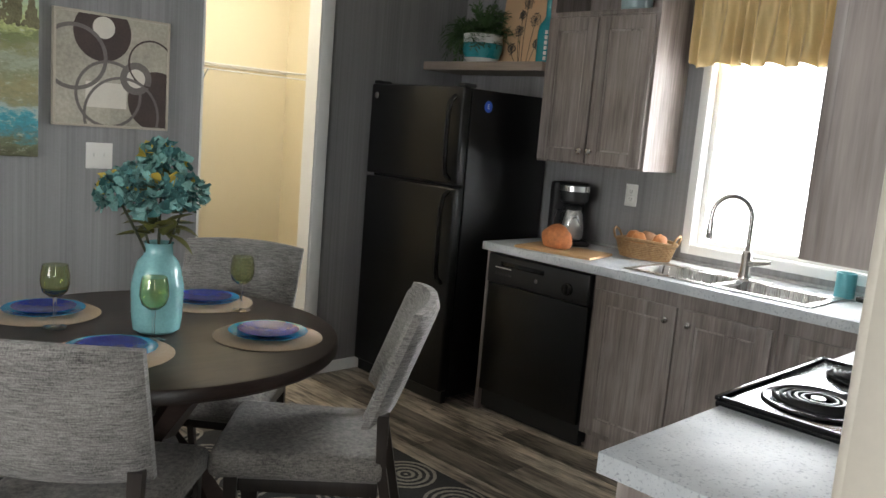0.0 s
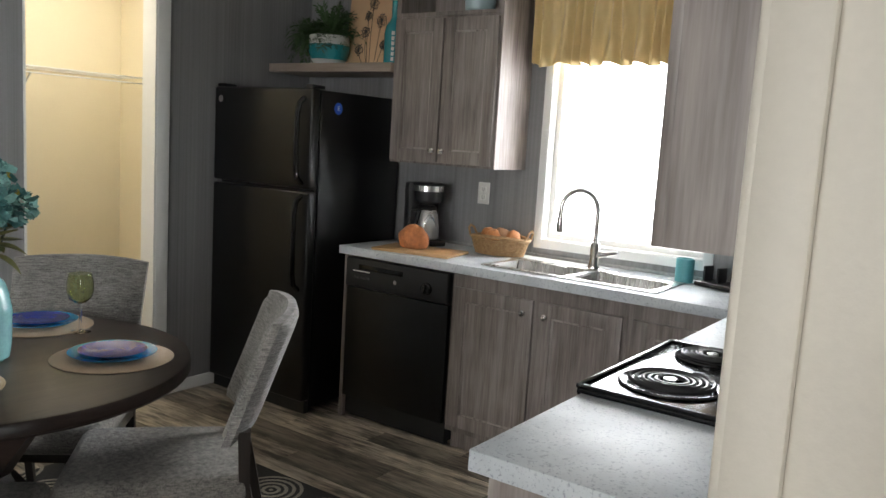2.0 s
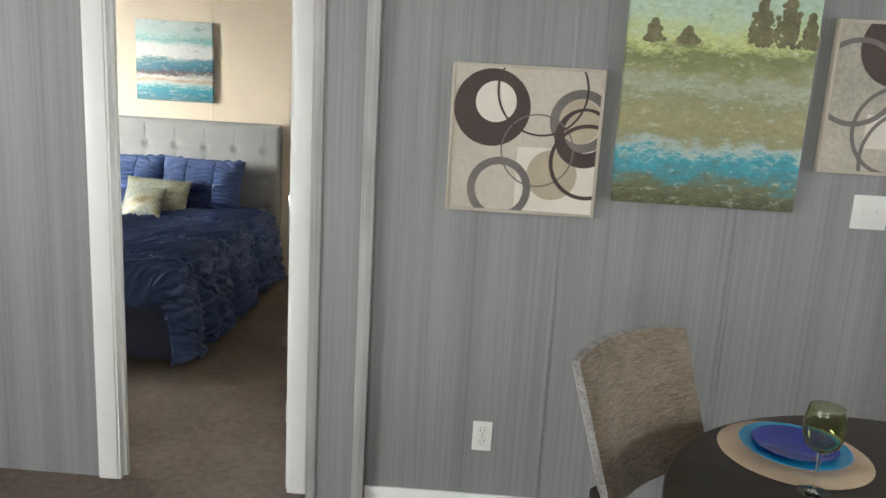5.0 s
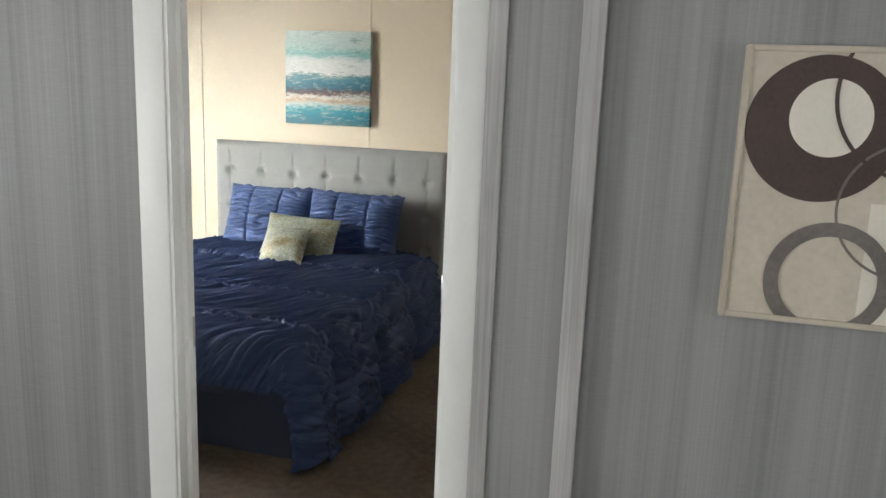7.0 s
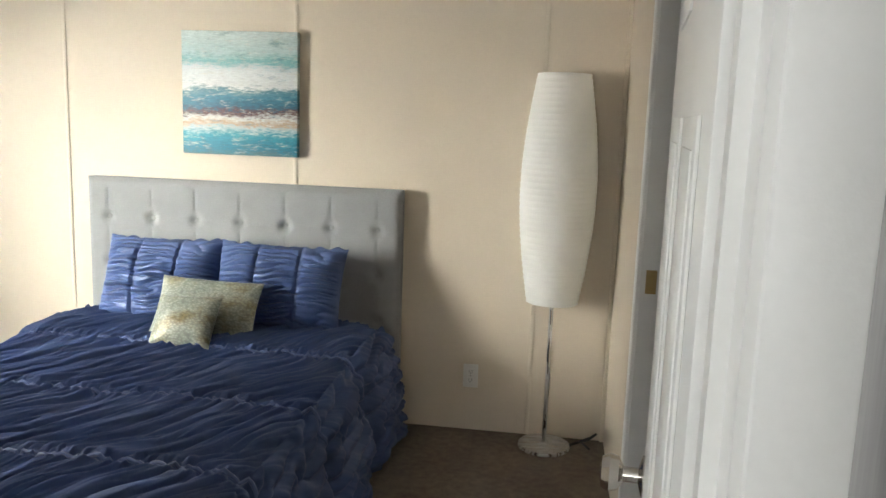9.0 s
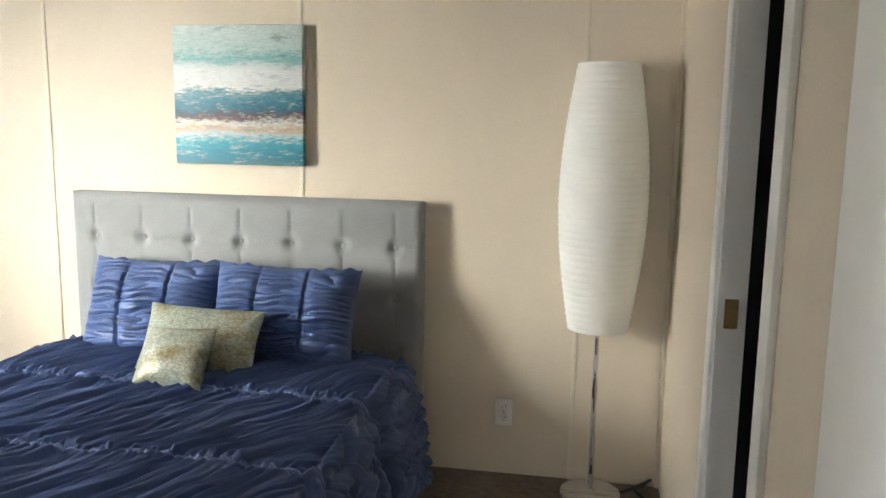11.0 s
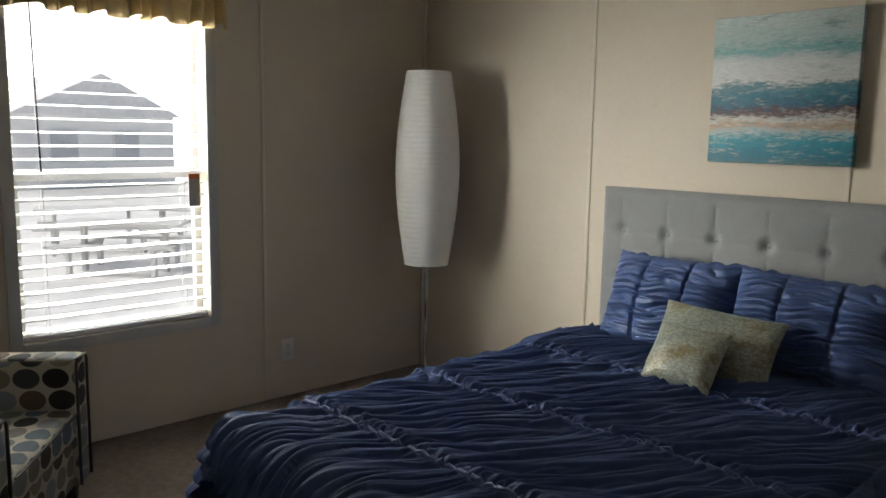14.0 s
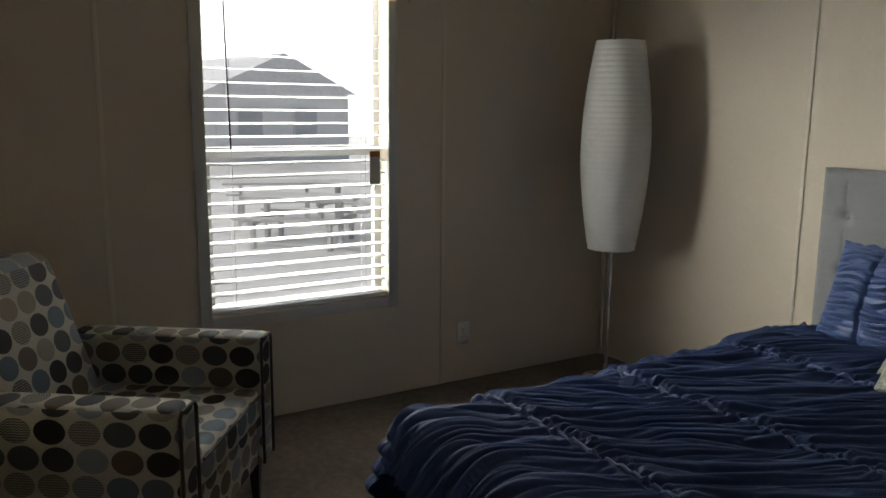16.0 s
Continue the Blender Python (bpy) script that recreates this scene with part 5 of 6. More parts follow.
pw = thing("landscape_painting", "unframed canvas landscape of meadow, water and trees", "picture", pose(0.601, GY - 0.001, 1.210 + 0.40), "pictures on the grey wall")
part("canvas", boxes((-0.303, -0.036, -0.40, 0.303, -0.001, 0.40, 0.003)), LAND, pw)
TREE = plain("painted_tree", (0.15, 0.135, 0.07), 0.7, vary=0.5, scale=22, bumps=0.2)
rnd = random.Random(11)
for tx, tw, th in ((0.12, 0.055, 0.15), (0.205, 0.05, 0.19), (0.275, 0.03, 0.10), (-0.22, 0.03, 0.06), (-0.11, 0.03, 0.04)):
    bm = bmesh.new()
    for q in range(260):
        tz = rnd.random()
        xx = tx + rnd.gauss(0, tw * 0.4 * (1.1 - tz))
        xx = max(-0.295, min(0.295, xx))
        lathe(bm, [(rnd.uniform(0.004, 0.012), 0), (0, 0.0004 + 0.000005 * q)], m=pose(xx, -0.0362, 0.135 + tz * th, 90, 0, 0), seg=7)
    part("painted_tree", bm, TREE, pw, "dark brushed tree")

# ---- bedroom ----
X0, X1, YF, YB, ZT = -3.222, -1.648, 5.075, 7.015, 0.500
bed = thing("bed", "bed with grey tufted headboard and ruched blue bedding", "bed")


def headboard_bm():
    bm, nx, nz = bmesh.new(), 140, 90
    x0, x1, z0, z1, yf = X0, X1, 0.18, 1.154, 7.0
    cols = [x0 + (x1 - x0) * (k + 0.5) / 7.0 for k in range(7)]
    rows_ = (0.53, 0.745, 0.962)
    grid = []
    for j in range(nz + 1):
        z = z0 + (z1 - z0) * j / nz
        row = []
        for i in range(nx + 1):
            x = x0 + (x1 - x0) * i / nx
            e = min((x - x0), (x1 - x), (z1 - z))
            y = yf + (0.022 * (1 - min(1, e / 0.03)) ** 2)
            dip = 0
            for c in cols:
                d = abs(x - c)
                if z < 1.10:
                    dip = max(dip, 0.0045 * math.exp(-(d / 0.006) ** 2))
                for r in rows_:
                    q = math.hypot(x - c, z - r)
                    dip = max(dip, 0.026 * math.exp(-(q / 0.026) ** 2))
            for r in rows_:
                dip = max(dip, 0.003 * math.exp(-((z - r) / 0.006) ** 2))
            row.append(bm.verts.new((x, y + dip, z)))
        grid.append(row)
    for a, b in zip(grid, grid[1:]):
        for i in range(nx):
            bm.faces.new((a[i], a[i + 1], b[i + 1], b[i]))
    box(bm, x0 + 0.001, yf + 0.022, z0, x1 - 0.001, 7.078, z1 - 0.001, 0.008)
    return bm, cols, rows_


bm, cols, rows_ = headboard_bm()
hb = part("headboard", bm, HEADBOARD, bed, "grey upholstered button-tufted headboard")
for c in cols:
    for r in rows_:
        part("button", lathe(bmesh.new(), [(0.011, 0), (0.009, 0.004), (0, 0.006)], m=pose(c, 7.024, r, 90, 0, 0), seg=12), HEADBOARD, hb)
for x in (X0 + 0.06, X1 - 0.06):
    part("leg", boxes((x - 0.03, 7.03, 0.0, x + 0.03, 7.075, 0.2)), DARK_WOOD, bed)
part("mattress", boxes((X0 + 0.04, YF + 0.06, 0.22, X1 - 0.04, 6.997, ZT - 0.035, 0.06, 4)), SKIRT, bed)


def skirt_bm():
    bm = bmesh.new()
    ring_lo, ring_hi = [], []
    path = [(X0 + 0.05, 6.98)] + [(X0 + 0.05, 6.98 - (6.98 - YF - 0.07) * k / 30) for k in range(1, 31)] + [(X0 + 0.05 + (X1 - X0 - 0.10) * k / 40, YF + 0.07) for k in range(1, 41)] + [(X1 - 0.05, YF + 0.07 + (6.98 - YF - 0.07) * k / 30) for k in range(1, 31)]
    for k, (x, y) in enumerate(path):
        o = 0.012 * noise.noise(Vector((x * 5, y * 5, 0)))
        ring_lo.append(bm.verts.new((x + o, y + o, 0.008)))
        ring_hi.append(bm.verts.new((x, y, 0.30)))
    for k in range(len(path) - 1):
        bm.faces.new((ring_lo[k], ring_lo[k + 1], ring_hi[k + 1], ring_hi[k]))
    return bm


sk_ = part("bed_skirt", skirt_bm(), SKIRT, bed, "plain dark blue bed skirt")
add_thickness(sk_, 0.004)


SEAMS = [5.33, 5.84, 6.375]


def ruche(s, y, seed):
    """Height of the gathered cloth, at s across and y along, in metres: puffed folds with sharp creases between them."""
    d = min(abs(y - q + 0.014 * noise.noise(Vector((s * 2.5, q * 3, 0)))) for q in SEAMS)
    near = math.exp(-(d / 0.020) ** 2)
    warp = 0.045 * noise.noise(Vector((s * 3, y * 3, seed))) + 0.018 * noise.noise(Vector((s * 9, y * 8, seed + 2)))
    wx = s - 0.62 * (y - 5.0) + warp
    n1 = noise.noise(Vector((wx * 23, y * 2.2, seed)))
    n2 = noise.noise(Vector((wx * 47 + 3, y * 4.0, seed + 5)))
    n3 = noise.noise(Vector((wx * 4.5, y * 2.5, seed + 9)))
    n4 = noise.noise(Vector((s * 42 + 2.0 * n3, y * 7.0, seed + 12)))
    puff = min(1.0, abs(n1) * 2.6) ** 0.65
    fine = min(1.0, abs(n2) * 2.6) ** 0.75
    h_ = (0.026 * puff + 0.012 * fine) * (1 - 0.5 * near) + 0.012 * n3 - 0.012
    h_ += 0.015 * math.exp(-(d / 0.05) ** 2) * min(1.0, abs(n4) * 2.6) ** 0.8
    return h_ - 0.018 * near + 0.012 * math.exp(-(d / 0.008) ** 2)


def duvet_bm():
    """A duvet that lies on the bed and hangs down both sides and the foot."""
    bm = bmesh.new()
    W, L = X1 - X0, YB - 0.12 - YF
    drop_s, drop_f, rad = 0.50, 0.42, 0.11
    nx, ny = 560, 430
    grid = []

    def fold(t, flat, drop):
        # along t past the flat part, roll over the edge: returns outward, down, normal
        q = t - flat
        if q <= 0:
            return 0.0, 0.0, 0.0
        arc_ = rad * math.pi / 2
        if q < arc_:
            a = q / rad
            return rad * math.sin(a), rad * (1 - math.cos(a)), a
        dn = q - arc_
        return rad + 0.035 * math.sin(min(1, dn / drop) * 2.2), rad + dn, math.pi / 2

    half = W / 2 - 0.14
    ss = half + rad * 1.57 + drop_s - 0.12
    sl = L + rad * 1.57 + drop_f - 0.41
    for j in range(ny + 1):
        t = sl * j / ny
        out_f, dn_f, af = fold(t, L - 0.05, drop_f)
        ylong = YB - 0.12 - min(t, L - 0.05) - out_f
        row = []
        for i in range(nx + 1):
            s = -ss + 2 * ss * i / nx
            out_s, dn_s, a_s = fold(abs(s), half, drop_s)
            sg = 1 if s > 0 else -1
            x = (X0 + X1) / 2 + sg * (min(abs(s), half) + out_s)
            hang = max(dn_s, 0) + max(dn_f, 0)
            if dn_s > 0 and dn_f > 0:
                hang = math.hypot(dn_s, dn_f) * 0.9
                x -= sg * 0.05 * min(1, dn_f / 0.3)
            yv = YB - 0.12 - t
            h_ = ruche(s, yv if t < L else YB - 0.12 - L - (t - L), 1.0)
            if a_s > 0.6:
                # sideways gathers on the hanging sides
                n_ = noise.noise(Vector((ylong * 4 + 0.6 * noise.noise(Vector((ylong * 8, hang * 8, 2))), hang * 17 + 2.0 * ylong, 4.0)))
                h_ = 0.30 * h_ + 0.036 * min(1.0, abs(n_) * 2.6) ** 0.7 + 0.02 * noise.noise(Vector((ylong * 4, hang * 4, 8)))
                dd = min(abs(ylong - q) for q in SEAMS)
                h_ -= 0.055 * math.exp(-(dd / 0.06) ** 2) * min(1, dn_s / 0.2)
                h_ += 0.03 * min(1, dn_s / 0.25)
            crown = 0.02 * (1 - (s / ss) ** 2) + 0.03 * math.exp(-((t - 0.25) / 0.35) ** 2)
            nrm = Vector((sg * math.sin(a_s) * math.cos(af), -math.sin(af), math.cos(a_s) * math.cos(af) + 0.05)).normalized()
            p = Vector((x, ylong, max(0.03, ZT + crown - hang))) + nrm * h_
            p.z = max(p.z, 0.03 + 0.01 * abs(math.sin(i * 0.7)))
            row.append(bm.verts.new(p))
        grid.append(row)
    for a, b in zip(grid, grid[1:]):
        for i in range(nx):
            bm.faces.new((a[i], a[i + 1], b[i + 1], b[i]))
    # the corded seams follow the cloth from side to side
    lines = []
    for q in SEAMS:
        line = []
        for i in range(0, nx + 1, 3):
            s = -ss + 2 * ss * i / nx
            y = q - 0.014 * noise.noise(Vector((s * 2.5, q * 3, 0)))
            j = (YB - 0.12 - y) / sl * ny
            k = int(j)
            p = grid[k][i].co.lerp(grid[k + 1][i].co, j - k)
            line.append((p.x, p.y, p.z + 0.005 + 0.001 * math.sin(i * 1.3)))
        lines.append(line)
    return bm, lines


dv_bm, cords = duvet_bm()
dv = new("duvet", mesh_of("duvet", dv_bm, DUVET))
for pol in dv.data.polygons:
    pol.use_smooth = True
for ed in dv.data.edges:
    ed.use_edge_sharp = False
tagged(dv, "slate blue ruched duvet with gathered seams on the bed", "duvet")
for line in cords:
    part("seam_cord", tube(bmesh.new(), line, 0.0065, 7), CORD, dv, "gathered blue seam cord")


def cushion_bm(w, h, t, seed, ruched=False, n=60, flange=0.0):
    """A stuffed cushion lying in x and z, its face to -y."""
    bm, sides = bmesh.new(), []
    for s in (-1, 1):
        grid = []
        for j in range(n + 1):
            row = []
            for i in range(n + 1):
                u, v = i / n * 2 - 1, j / n * 2 - 1
                k = (max(0, 1 - abs(u) ** 2.6) * max(0, 1 - abs(v) ** 2.6)) ** 0.55
                pinch = 1 - 0.05 * (1 - v * v) * abs(u) ** 3
                pinch2 = 1 - 0.06 * (1 - u * u) * abs(v) ** 3
                x, z = u * w / 2 * pinch, v * h / 2 * pinch2
                d = t / 2 * k
                if ruched:
                    band = abs(math.sin(math.pi * (u * 1.5 + 0.5)))
                    nn = noise.noise(Vector((x * 5, z * 40 + 0.9 * noise.noise(Vector((x * 7, z * 6, seed))), seed)))
                    fold_ = min(1.0, abs(nn) * 2.6) ** 0.7
                    d += 0.026 * fold_ * (0.25 + k) * (0.45 + 0.55 * band)
                    d -= 0.014 * (1 - min(1, abs(band) * 5)) * k
                    if abs(v) > 0.93:
                        z += 0.012 * noise.noise(Vector((x * 26, v, seed)))
                else:
                    d += 0.008 * noise.noise(Vector((x * 9, z * 9, seed))) * k
                row.append(bm.verts.new((x, s * d, z)))
            grid.append(row)
        sides.append(grid)
    for g in sides:
        for j in range(n):
            for i in range(n):
                bm.faces.new((g[j][i], g[j][i + 1], g[j + 1][i + 1], g[j + 1][i]))
    bmesh.ops.remove_doubles(bm, verts=bm.verts, dist=0.0004)
    return bm


sh = whole("pillow_sham", cushion_bm(0.60, 0.41, 0.17, 2.0, True, 110), SHAM, "ruched blue pillow sham leaning on the headboard", "pillow", pose(-2.165, 6.80, 0.705, -22, 1, 2), group="pillow shams")
copy_thing(sh, pose(-2.735, 6.81, 0.705, -22, -1, -3))


def snake_mat():
    m, n, l, b = nodes_of("snakeskin_silver")
    v = coords(n, l, (1, 1, 1.7))
    vo = n.new("ShaderNodeTexVoronoi")
    vo.inputs["Scale"].default_value = 75
    l.new(v, vo.inputs["Vector"])
    big = noise_of(n, l, v, 6, 4)
    base = ramp(n, l, big, [(0.35, (0.24, 0.27, 0.25)), (0.5, (0.34, 0.36, 0.31)), (0.66, (0.21, 0.16, 0.07))])
    l.new(mix(n, l, 0.55, base, ramp(n, l, vo.outputs["Distance"], [(0.1, (1.2, 1.2, 1.1)), (0.7, (0.4, 0.38, 0.3))]), "MULTIPLY"), b.inputs["Base Color"])
    b.inputs["Roughness"].default_value, b.inputs["Metallic"].default_value = 0.42, 0.25
    bump(n, l, b, vo.outputs["Distance"], 0.4, 0.003)
    return m


SNAKE = snake_mat()
whole("throw_pillow", cushion_bm(0.46, 0.27, 0.11, 6.0), SNAKE, "silver-gold snakeskin pattern lumbar pillow on the bed", "pillow", pose(-2.41, 6.58, 0.645, -32, 2, 2), group="throw pillows")
whole("throw_pillow", cushion_bm(0.275, 0.235, 0.10, 8.0), SNAKE, "small silver-gold snakeskin pattern pillow on the bed", "pillow", pose(-2.43, 6.42, 0.625, -38, -2, -3), group="throw pillows")

# sea painting over the bed
SEA = painting_mat("sea_paint", [(0.0, (0.10, 0.20, 0.22)), (0.06, (0.03, 0.20, 0.27)), (0.16, (0.04, 0.30, 0.38)), (0.22, (0.52, 0.62, 0.62)), (0.26, (0.50, 0.34, 0.20)), (0.31, (0.66, 0.68, 0.64)), (0.345, (0.10, 0.025, 0.02)), (0.385, (0.02, 0.10, 0.16)),
                                  (0.46, (0.03, 0.17, 0.24)), (0.52, (0.10, 0.24, 0.28)), (0.56, (0.72, 0.74, 0.72)), (0.69, (0.70, 0.73, 0.72)), (0.75, (0.16, 0.40, 0.42)), (0.83, (0.45, 0.60, 0.58)), (1.0, (0.60, 0.68, 0.66))], 0.2875, 0.075, (3.5, 3.5, 14), 5.0, 0.18, (0.68, 0.66, 0.58), (0.03, 0.16, 0.21))
sp_ = thing("sea_painting", "unframed teal and white abstract seascape canvas", "picture", pose(-2.452, BY - 0.001, 1.570))
part("canvas", boxes((-0.285, -0.038, -0.2875, 0.285, -0.001, 0.2875, 0.003)), SEA, sp_)

# paper floor lamps
PAPER = plain("rice_paper", (0.86, 0.85, 0.82), 0.85, vary=0.04, scale=12, fine=200, bumps=0.08)


def floor_lamp(m, label):
    lp = thing("floor_lamp", label, "floor lamp", m, group="paper floor lamps")
    prof, n = [], 38
    for k in range(n * 3 + 1):
        v = k / (n * 3)
        env = 0.112 + 0.056 * math.sin(math.pi * (v * 0.96 + 0.02)) ** 1.0
        rib = 0.0016 * math.cos(2 * math.pi * k / 3)
        prof.append((env + rib, 0.69 + 1.005 * v))
    inner = [(r - 0.0015, z) for r, z in reversed(prof)]
    bm = bmesh.new()
    lathe(bm, prof + inner, seg=44)
    part("shade", bm, PAPER, lp, "ribbed white rice-paper shade")
    part("top_ring", tube(bmesh.new(), [(0.110 * math.cos(a), 0.110 * math.sin(a), 1.694) for a in [2 * math.pi * i / 40 for i in range(40)]], 0.002, 6, True), STEEL, lp)
    part("pole", tube(bmesh.new(), [(0, 0, 0.02), (0, 0, 1.1)], 0.010, 12), STEEL, lp, "slim grey metal pole")
    part("base", lathe(bmesh.new(), [(0.118, 0.0), (0.12, 0.004), (0.118, 0.016), (0.02, 0.022), (0.014, 0.03), (0, 0.03)], seg=40), STEEL, lp, "round grey metal base")
    part("socket", lathe(bmesh.new(), [(0.02, 1.05), (0.02, 1.12), (0.03, 1.14), (0.032, 1.19), (0, 1.22)], seg=16), PLASTIC, lp)
    return lp


l1 = floor_lamp(pose(-0.938, 6.952, 0.001), "tall white paper floor lamp beside the bed")
copy_thing(l1, pose(-4.18, 6.78, 0.001))
whole("lamp_cord", tube(bmesh.new(), [(-0.83, 6.97, 0.008), (-0.78, 7.01, 0.012), (-0.73, 6.97, 0.05), (-0.70, 7.01, 0.06), (-0.72, 7.04, 0.03), (-0.77, 7.03, 0.010), (-0.73, 6.95, 0.010)], 0.006, 8), BLACK_MATT, "coiled black lamp cord on the carpet", "cord")

# window with blinds and valance
w2 = thing("window_2", "white-framed bedroom window with open blinds", "window")
w2["kind"] = "structure"
FRW = plain("window_trim_grey", (0.55, 0.54, 0.52), 0.45, vary=0.04)
fw = 0.05
part("window_frame", boxes((BX, VY0 - fw, VZ0 - fw, BX + 0.014, VY0, VZ1 + fw, 0.003), (BX, VY1, VZ0 - fw, BX + 0.014, VY1 + fw, VZ1 + fw, 0.003), (BX, VY0, VZ0 - fw, BX + 0.014, VY1, VZ0, 0.003), (BX, VY0, VZ1, BX + 0.014, VY1, VZ1 + fw, 0.003)), FRW, w2)
part("upper_sash", boxes((BX - 0.11, VY0, 1.18, BX - 0.09, VY0 + 0.03, VZ1), (BX - 0.11, VY1 - 0.03, 1.18, BX - 0.09, VY1, VZ1), (BX - 0.11, VY0 + 0.03, VZ1 - 0.03, BX - 0.09, VY1 - 0.03, VZ1)), WHITE_PAINT, w2)
part("lower_sash", boxes((BX - 0.10, VY0, VZ0, BX - 0.07, VY0 + 0.035, 1.20), (BX - 0.10, VY1 - 0.035, VZ0, BX - 0.07, VY1, 1.20), (BX - 0.10, VY0 + 0.035, VZ0, BX - 0.07, VY1 - 0.035, VZ0 + 0.035), (BX - 0.10, VY0 + 0.035, 1.155, BX - 0.07, VY1 - 0.035, 1.20)), WHITE_PAINT, w2)
for z0, z1, xx in ((VZ0 + 0.035, 1.155, -0.086), (1.20, VZ1 - 0.03, -0.102)):
    pn = part("pane", boxes((BX + xx, VY0 + 0.03, z0, BX + xx + 0.004, VY1 - 0.03, z1)), GLASS, w2)
    pn.visible_shadow = False
bl = thing("window_blind", "white slatted window blind with slats open", "blind")
SLAT = plain("white_slat", (0.80, 0.80, 0.80), 0.45, vary=0.02, bumps=0.0)
part("head_rail", boxes((BX - 0.05, VY0 + 0.006, VZ1 - 0.05, BX - 0.006, VY1 - 0.006, VZ1 - 0.004, 0.004)), SLAT, bl)
me = None
ns = 28
for k in range(ns):
    z = VZ0 + 0.035 + k * (VZ1 - 0.07 - VZ0 - 0.035) / (ns - 1)
    if me is None:
        bm = boxes((-0.0235, VY0 + 0.008, -0.0012, 0.0235, VY1 - 0.008, 0.0012, 0.0008))
        me = mesh_of("slat", bm, SLAT)
    o = new("slat", me)
    o.parent = bl
    o.matrix_local = pose(BX - 0.028, 0, z, 0, 9, 0)
part("bottom_rail", boxes((BX - 0.05, VY0 + 0.008, VZ0 + 0.004, BX - 0.006, VY1 - 0.008, VZ0 + 0.022, 0.004)), SLAT, bl)
for y in (VY0 + 0.11, VY1 - 0.11):
    for x in (-0.052, -0.004):
        part("ladder_cord", tube(bmesh.new(), [(BX + x, y, VZ0 + 0.02), (BX + x, y, VZ1 - 0.03)], 0.0012, 5), SLAT, bl)
part("wand", tube(bmesh.new(), [(BX + 0.004, VY0 + 0.105, 1.19), (BX + 0.003, VY0 + 0.09, 2.03)], 0.0035, 8), plain("smoky_wand", (0.12, 0.12, 0.12), 0.3), bl, "dark tilt wand")
tg = thing("blind_tag", "small paper tag hanging on the blind cord", "tag", pose(BX + 0.006, 5.655, 1.10, 0, 0, 0))
part("card", boxes((-0.001, -0.026, -0.075, 0.001, 0.026, 0.05, 0.0005)), plain("tag_grey", (0.45, 0.43, 0.40), 0.6), tg)
part("card_header", boxes((-0.0015, -0.026, 0.05, 0.0015, 0.026, 0.075, 0.0005)), plain("tag_orange", (0.50, 0.14, 0.03), 0.6), tg, "orange header strip")
part("cord", tube(bmesh.new(), [(0.0, 0.0, 0.075), (0.0, 0.01, 0.5), (0.0, 0.01, 0.88)], 0.001, 5), SLAT, tg)
v2 = thing("valance", "gathered gold satin valance over the bedroom window", "valance", pose(BX + 0.016, 4.84, 0, 0, 0, 90), group="window valances")
c = part("cloth", valance_bm(0.985, 1.845, 2.23, seed=4.0), SATIN, v2)
add_thickness(c, 0.002)
part("rod", boxes((0.0, -0.03, 2.185, 0.985, -0.012, 2.205, 0.004)), WHITE_PAINT, v2)


